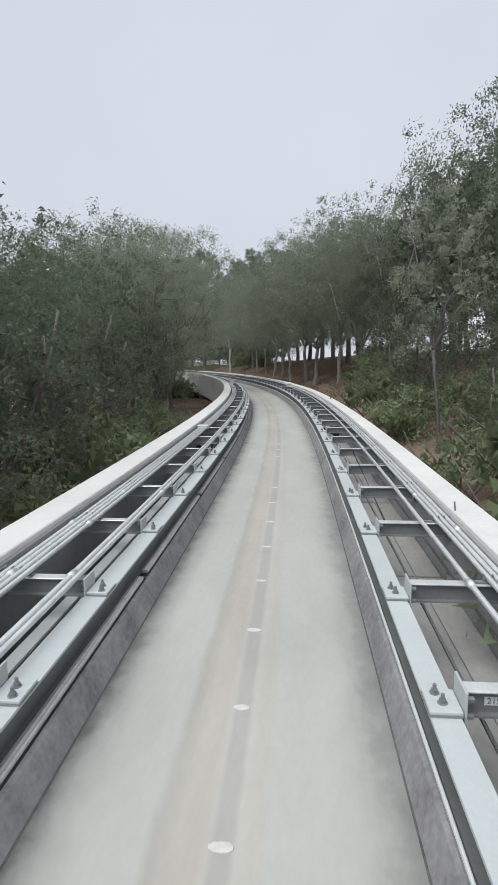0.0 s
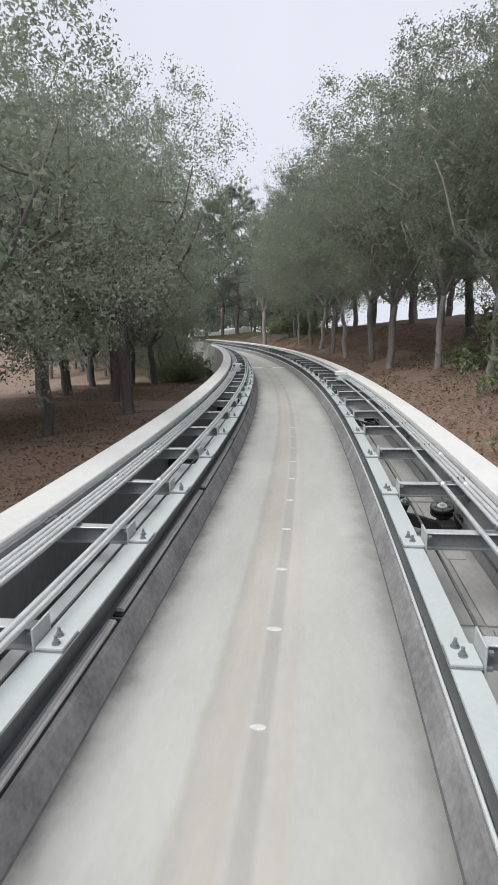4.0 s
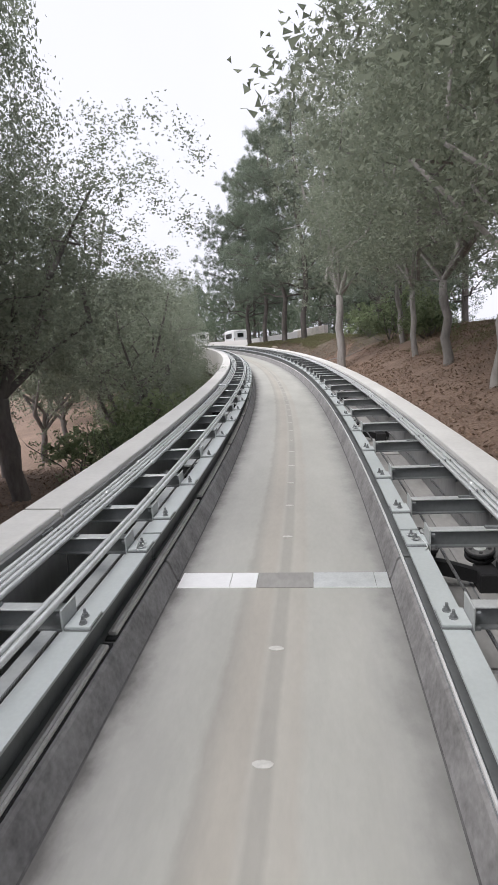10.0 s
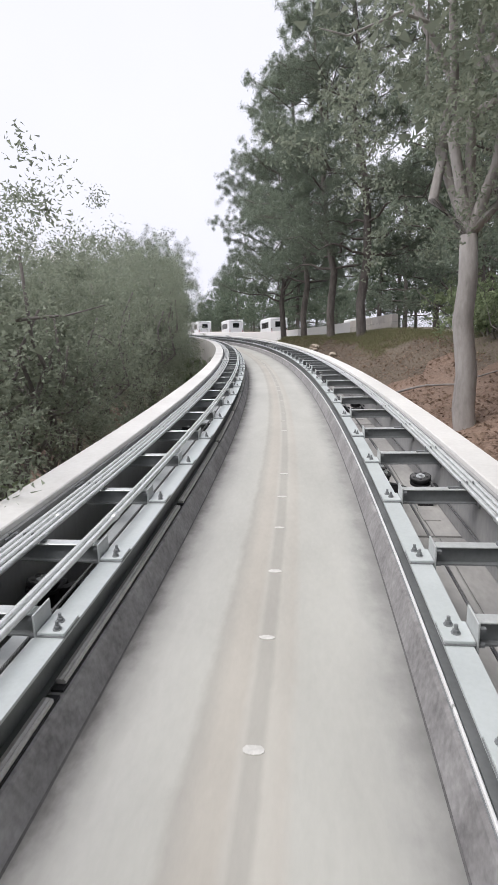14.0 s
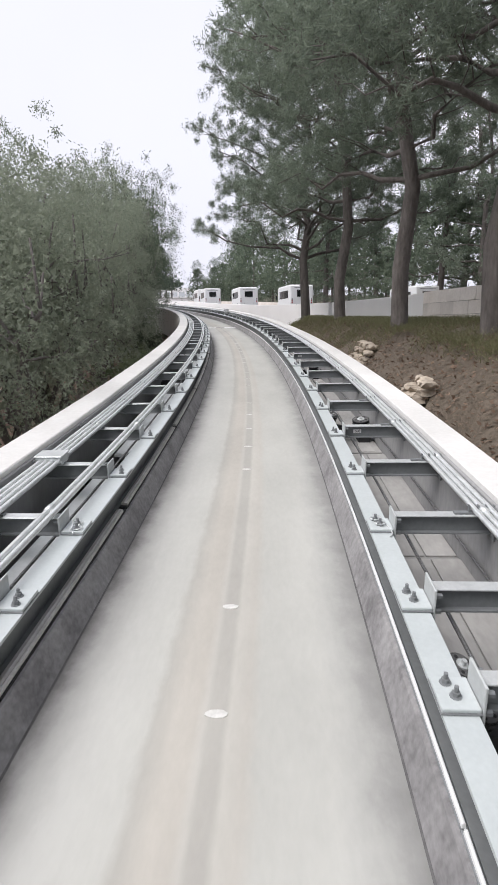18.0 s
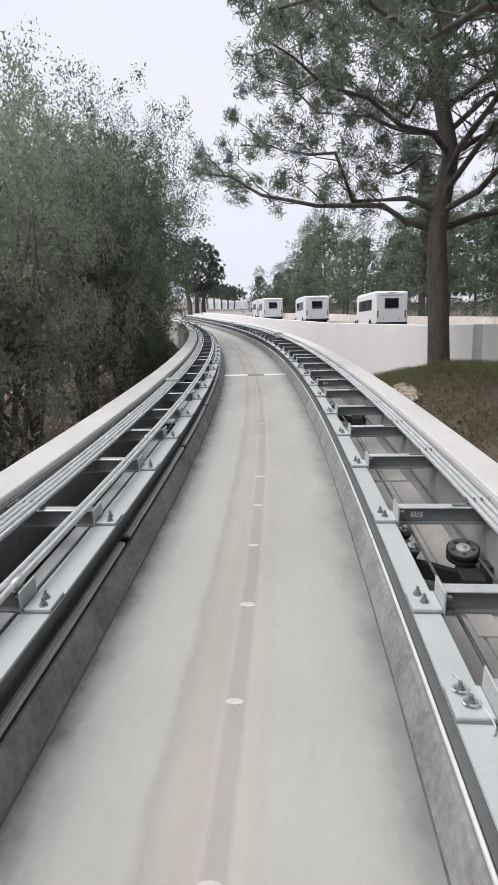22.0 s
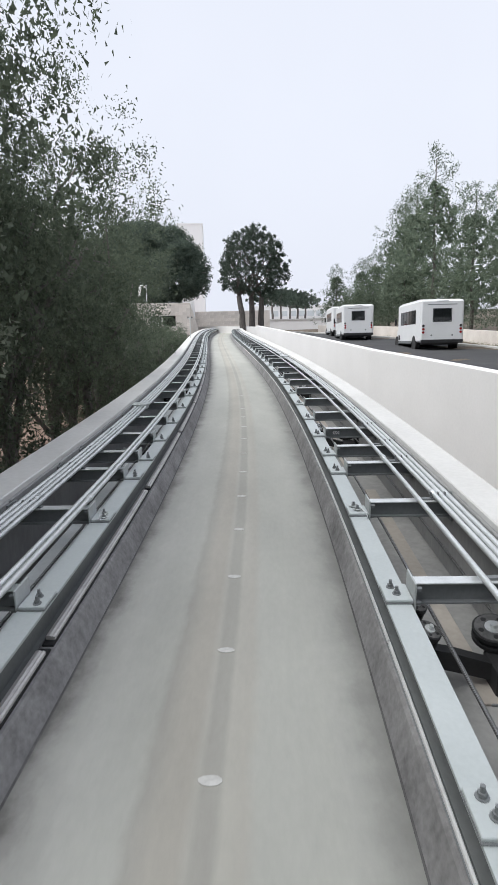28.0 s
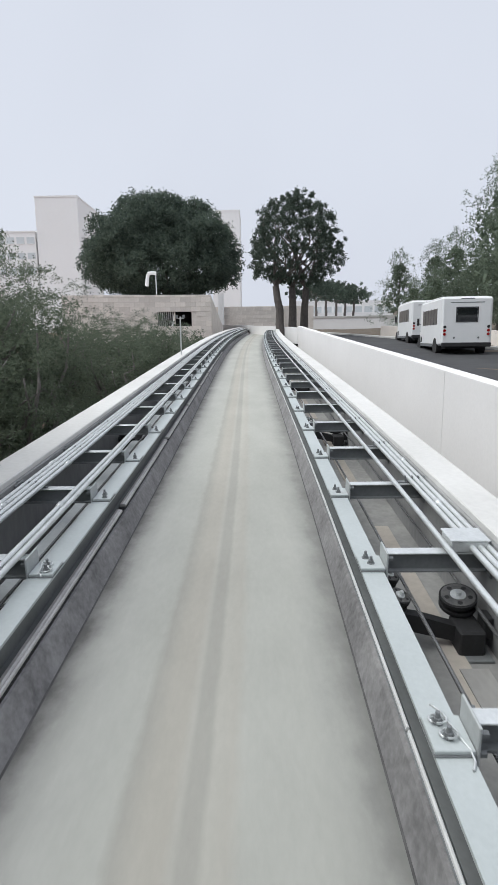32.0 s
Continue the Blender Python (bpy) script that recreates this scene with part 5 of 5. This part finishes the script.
def cedar(seed, height=13.0, radius=5.0):
    g = np.random.default_rng(seed)
    t = empty("cedar", "tall cedar with drooping layered branches beyond the wall", "cedar")
    paths, tips = [(bend((0, 0, -0.5), (0, 0, height), g, 0.02, 6), 0.28, 0.03)], []
    for i in range(26):
        z = 1.6 + (height - 2.0) * i / 26
        a = 2.4 * i
        L = radius * (1 - z / height) ** 0.7 * (0.8 + 0.4 * g.random())
        e = Vector((math.cos(a) * L, math.sin(a) * L, z - 0.12 * L))
        br = bend((0, 0, z), e, g, 0.12, 5)
        paths.append((br, 0.06, 0.01))
        for j in range(9):
            p = br[1 + j // 2] + Vector((g.normal() * 0.3, g.normal() * 0.3, -0.05 - 0.25 * g.random()))
            tips.append(p)
    limbs("trunk", paths, PINEBARK, t)
    it = iter(tips)
    leafy("crown", len(tips), 70, 1, lambda q: (tuple(next(it)), 0.35), MIDPINE, t, seed + 1, (0.2, 0.035), 0.15)
    return t


ced = cedar(170)
ced.matrix_world = stand(124.5, 21.0, 0.2, 0)
copy_thing(ced, stand(130.5, 18.4, 0.0, 200, 1.22))
copy_thing(ced, stand(111, 19.0, 0.3, 120, 1.1))
copy_thing(ced, stand(102, 19.5, 0.4, 50, 1.15))


def umbrella(seed, height, radius, thick, clear, n, per, leaf, label, stems=1, mat=PINELEAF):
    g = np.random.default_rng(seed)
    t = empty("stone_pine", label, "stone pine")
    paths = []
    for k in range(stems):
        b = Vector((1.3 * k - 0.65 * (stems - 1), 0.4 * k, -0.3))
        f = Vector((b.x * 1.3 + g.normal() * 0.2, b.y, clear))
        paths.append((bend(b, f, g, 0.05, 4), 0.034 * height, 0.024 * height))
        for i in range(7):
            a = 0.9 * i + k
            e = Vector((math.cos(a) * radius * 0.6, math.sin(a) * radius * 0.6, clear + thick * (0.3 + 0.4 * g.random())))
            paths.append((bend(f, e, g, 0.2, 4), 0.012 * height, 0.02))
    limbs("trunk", paths, PINEBARK, t)

    def shape(q):
        d = Vector(q.normal(size=3)).normalized()
        d.z = abs(d.z) if q.random() < 0.75 else -0.35 * abs(d.z)
        k = (0.55 + 0.45 * q.random() ** 0.5) * (0.9 + 0.18 * noise.noise(d * 3 + Vector((seed, 0, 0))))
        return (d.x * radius * k, d.y * radius * k, clear + thick * 0.25 + d.z * thick * 0.75 * k), 0.045 * radius + 0.05 * radius * q.random()

    leafy("crown", n, per, 1, shape, mat, t, seed + 1, leaf)
    return t


dome = umbrella(180, 13, 9.6, 12.0, 4.0, 3300, 44, (0.28, 0.13), "huge dense dome-shaped stone pine behind the stone pavilion", mat=DARKPINE)
dome.matrix_world = stand(189.5, -11.0, 0.0, 0)
group = umbrella(181, 12, 4.5, 8.4, 3.9, 620, 46, (0.28, 0.075), "dark multi-trunk stone pine beside the guideway end", stems=3, mat=DARKPINE)
group.matrix_world = stand(173.5, 3.55, 0.3, 25)
small = umbrella(182, 7, 3.4, 3.6, 3.0, 150, 44, (0.32, 0.10), "small umbrella-shaped stone pine along the far road", mat=DARKPINE)
HIGH = 12.7
terrace = empty("terrace", "pale rendered terrace wall at the far road bend", "terrace")
part("wall", box(-14, 0, -6.5, 12, 40, 0), WALLW, terrace)
part("coping", box(-14.1, -0.12, 0, 12.1, 0.5, 0.25), KERB, terrace)
terrace.matrix_world = pose(-95.1, 182.8, HIGH, 0, 0, 38)
for k, (x, y, sc) in enumerate([(-100.9, 183.3, 1.00), (-104.6, 190.6, 1.10), (-105.8, 194.8, 1.15), (-108.0, 200.6, 1.20), (-109.1, 204.8, 1.20), (-111.2, 210.7, 1.25)]):
    m = pose(x, y, HIGH, 0, 0, 50 * k) @ Matrix.Scale(sc, 4)
    if k == 0:
        small.matrix_world = m
    else:
        copy_thing(small, m)


# ---- stone pavilion and the far buildings ----
def stone_face(parent, x0, x1, z0, z1, y, holes=(), course=0.40, block=0.86):
    """Blocks of travertine laid proud of a wall face that looks along -y."""
    shapes = {}
    z, r = z0, 0
    g = np.random.default_rng(int(abs(x0 * 10)) + 7)
    while z < z1 - 0.05:
        h = min(course, z1 - z)
        x = x0 - (block / 2 if r % 2 else 0)
        while x < x1:
            a, b = max(x, x0), min(x + block, x1)
            if b - a > 0.08 and not any(a < h1 - 0.01 and b > h0 + 0.01 and z < h3 - 0.01 and z + h > h2 + 0.01 for h0, h1, h2, h3 in holes):
                key = (round(b - a, 2), round(h, 2))
                if key not in shapes:
                    me = bpy.data.meshes.new("stone_block")
                    bm = box(0.008, -0.05, 0.008, key[0] - 0.008, 0.0, key[1] - 0.008, 0.01)
                    bm.to_mesh(me)
                    bm.free()
                    me.materials.append(STONE)
                    shapes[key] = me
                ob = new("stone_block", shapes[key])
                ob.parent = parent
                ob.matrix_local = Matrix.Translation((a, y - 0.012 * g.random(), z))
            x += block
        z += h
        r += 1


pav = empty("stone_pavilion", "travertine block pavilion with a dark window opening", "pavilion")
hole = (-3.1, -1.7, 1.0, 2.2)
lou = (-4.6, -3.2, 1.0, 2.2)
bm = box(-12.5, 0, -1.0, lou[0], 0.4, 3.45)
box(lou[0], 0, -1.0, hole[1], 0.4, 1.0, 0, bm)
box(lou[0], 0, 2.2, hole[1], 0.4, 3.45, 0, bm)
box(lou[1], 0, 1.0, hole[0], 0.4, 2.2, 0, bm)
box(hole[1], 0, -1.0, 0.0, 0.4, 3.45, 0, bm)
box(-0.4, 0.4, -1.0, 0.0, 22, 3.45, 0, bm)
box(-12.5, 0.4, -1.0, -12.1, 22, 3.45, 0, bm)
part("wall", bm, STONE, pav)
part("roof", box(-12.45, 0.05, 3.45, -0.05, 22, 3.6), STONE, pav, "flat stone roof edge")
part("inner_wall", box(-12.1, 3.0, -1.0, -0.4, 3.2, 3.45), DARK, pav, "dark room behind the opening")
for i in range(8):
    part("louvre", box(-4.52 + 0.17 * i, 0.12, 1.0, -4.47 + 0.17 * i, 0.2, 2.2), WHITE, pav, "white louvre bar")
part("brace", rod((-3.35, 0.1, 1.0), (-3.15, 0.1, 2.2), 0.05, 8), WHITE, pav)
stone_face(pav, -12.5, 0.0, -0.6, 3.6, -0.002, (lou, hole))
pav.matrix_world = stand(173.0, -3.62, 0.0, 7.6)
mesh_object("wing_wall", [(0, 0.05, -1), (1.25, 7.5, -1), (0.9, 7.5, -1), (-0.35, 0.05, -1), (0, 0.05, 3.5), (1.25, 7.5, 1.1), (0.9, 7.5, 1.1), (-0.35, 0.05, 3.5)], [(0, 1, 5, 4), (2, 3, 7, 6), (1, 2, 6, 5), (3, 0, 4, 7), (4, 5, 6, 7), (3, 2, 1, 0)], STONE, pav, "sloping travertine wing wall")

back = empty("stone_wall_end", "tall travertine wall closing the end of the guideway", "wall")
part("core", box(-14, 0, -1, 12, 0.5, 3.3), STONE, back)
part("pier", box(-1.6, -0.5, -1, -0.8, 0.0, 5.2, 0.02), FAR, back, "pale stone pier")
stone_face(back, -6, 8, -0.6, 3.3, -0.002, (), 0.55, 1.2)
back.matrix_world = stand(206.0, -5.2, 0.0, 1.3)

lamp = empty("lamp_post", "slim grey post with curved white lamp head on the roof", "lamp post")
part("post", rod((0, 0, 0), (0, 0, 2.1), 0.045, 8), STEEL, lamp)
bm = bmesh.new()
pts = [(0.04, 2.06), (-0.50, 2.12), (-0.70, 2.0), (-0.80, 1.55), (-0.86, 0.95)]
for a, b in zip(pts, pts[1:]):
    rod((a[0], 0, a[1]), (b[0], 0, b[1]), 0.16, 8, bm)
part("head", bm, WHITE, lamp)
lamp.matrix_world = stand(176.0, -8.96, 3.6, 0)

mast = empty("sensor_post", "thin grey post with small sensor heads on the parapet", "post")
part("post", rod((0, 0, 0), (0, 0, 1.25), 0.022, 8), STEEL, mast)
part("arm", rod((-0.12, 0, 1.2), (0.12, 0, 1.2), 0.014, 6), STEEL, mast)
for d in (-0.12, 0.12):
    part("sensor", box(d - 0.04, -0.05, 1.2, d + 0.04, 0.05, 1.3, 0.01), GREY, mast)
mast.matrix_world = stand(143.0, -2.02, 0.655)


def block_building(name, label, x0, y0, z0, width, depth, height, bands=0):
    b = empty(name, label, "building")
    part("wall", box(-width / 2, 0, 0, width / 2, depth, height), FAR, b)
    part("roof", box(-width / 2 - 0.1, -0.1, height, width / 2 + 0.1, depth + 0.1, height + 0.35), FAR, b)
    for i in range(bands):
        z = height - 2.6 - 3.6 * i
        n = max(1, int(width / 2.4))
        for j in range(n):
            x = -width / 2 + (j + 0.12) * width / n
            wdw = part("window", box(x, -0.06, z, x + 0.76 * width / n, 0.05, z + 1.5), FARGLASS, b)
            part("sill", box(x, -0.12, z - 0.12, x + 0.76 * width / n, 0.0, z), FAR, wdw)
    b.matrix_world = pose(x0, y0, z0, 0, 0, 45)
    return b


block_building("museum_tower", "tall pale stone-clad museum block in the haze", -175.4, 179.8, 7.2, 10.2, 20, 36.2, 0)
block_building("museum_wing", "long pale museum wing with window bands in the haze", -194.8, 160.3, 7.2, 44, 20, 28.3, 3)
block_building("museum_hall", "pale stone museum hall behind the pines", -167.5, 227.3, 7.2, 8, 20, 38.5, 0)
block_building("museum_annex", "low pale stone building beyond the far pines", -130.5, 233.7, 7.2, 26, 14, 11.5, 1)

# ---- rocks, fallen branch, grass and litter ----
def rock(seed, r):
    bm = bmesh.new()
    bmesh.ops.create_icosphere(bm, subdivisions=1, radius=r)
    bmesh.ops.subdivide_edges(bm, edges=bm.edges[:], cuts=1)
    for v in bm.verts:
        n = noise.noise(v.co * (1.6 / r) + Vector((seed * 7.1, 0, 0)))
        v.co *= 1 + 0.45 * n
        v.co.z *= 0.62
        v.co.x *= 1.25
    me = bpy.data.meshes.new("rock")
    bm.to_mesh(me)
    bm.free()
    me.materials.append(ROCK)
    return tagged(new("rock", me), "pale angular rock set into the earth bank", "rock", group="bank rocks")


g = np.random.default_rng(77)
for s0, s1, rows in ((83.9, 85.3, 4), (79.3, 80.3, 3), (96.2, 97.6, 2)):
    for j in range(rows):
        for s in np.arange(s0 + 0.1 * (j % 2), s1 - 0.12 * j, 0.27):
            k = rock(s * 3 + j, 0.125 + 0.06 * g.random())
            u = (3.02 if s0 < 90 else 3.05) + 0.07 * j + 0.03 * g.normal()
            k.matrix_world = stand(s + 0.05 * g.normal(), u, max(0.12 + 0.16 * j if s0 < 90 else 0.0, ground_at(s, u) + 0.04), 360 * g.random())
stick = empty("fallen_branch", "bare pale fallen branch lying on the mulch bank", "branch")
a, b = at(69.0, 3.1, ground_at(69, 3.1) + 0.08), at(66.5, 5.0, ground_at(66.5, 5.0) + 0.12)
limbs("wood", [(bend(a, b, g, 0.06, 5), 0.035, 0.015)], PALEBARK, stick)


def scatter(name, label, zones, mat, size, seed, upright):
    """Blades or fallen leaves over the ground, zones of (s0, s1, u0, u1, count)."""
    r = np.random.default_rng(seed)
    P = []
    for s0, s1, u0, u1, n in zones:
        s, u = s0 + (s1 - s0) * r.random(n), u0 + (u1 - u0) * r.random(n)
        if upright:
            home = r.integers(0, max(1, n // 30), n)
            s, u = s[home] + 0.16 * r.normal(size=n), np.maximum(2.45, u[home] + 0.16 * r.normal(size=n))
        hx, hy = np.interp(s, SS, _x), np.interp(s, SS, _y)
        h = np.interp(s, SS, _h)
        z = np.interp(s, SS, _z) + ground_rise(s, u)
        P.append(np.stack([hx + u * np.cos(h), hy + u * np.sin(h), z], 1))
    P = np.concatenate(P)
    n = len(P)
    th = r.random(n) * 6.28
    k = (size * (0.5 + r.random(n)))[:, None]
    side = np.stack([np.cos(th), np.sin(th), 0 * th], 1)
    if upright:
        up = np.stack([r.normal(size=n) * 0.9, r.normal(size=n) * 0.9, np.ones(n)], 1)
        v = np.stack([P - side * 0.006, P + side * 0.006, P + up * k + side * 0.002, P + up * k - side * 0.002], 1)
    else:
        fw = np.stack([-np.sin(th), np.cos(th), r.normal(size=n) * 0.4], 1)
        sd = side + np.stack([0 * th, 0 * th, r.normal(size=n) * 0.4], 1)
        P = P + np.array([0, 0, 0.04])
        v = np.stack([P - fw * k * 0.5, P + sd * k * 0.28, P + fw * k * 0.5, P - sd * k * 0.28], 1)
    me = bpy.data.meshes.new(name)
    me.vertices.add(4 * n)
    me.vertices.foreach_set("co", v.reshape(-1).astype(np.float32))
    me.loops.add(4 * n)
    me.loops.foreach_set("vertex_index", np.arange(4 * n, dtype=np.int32))
    me.polygons.add(n)
    me.polygons.foreach_set("loop_start", np.arange(0, 4 * n, 4, dtype=np.int32))
    me.update(calc_edges=True)
    me.materials.append(mat)
    return tagged(new(name, me), label, name.replace("_", " "), kind="stuff")


LITTER = foliage("fallen leaves", (0.13, 0.087, 0.063), (0.36, 0.26, 0.195))
scatter("leaf_litter", "brown fallen leaves and bark chips on the ground", [(14, 66, 2.5, 9, 46000), (12, 56, -12, -2.5, 46000), (66, 98, 2.5, 6.0, 16000)], LITTER, 0.07, 1, False)
scatter("grass", "dry olive grass on the earth bank", [(74, 98, 3.9, 7, 46000), (84, 100, 2.9, 4.2, 7000), (96, 103, 2.6, 5.2, 9000), (128, 176, 14.4, 16.5, 4000), (56, 74, 5.5, 9, 8000)], GRASS, 0.13, 2, True)
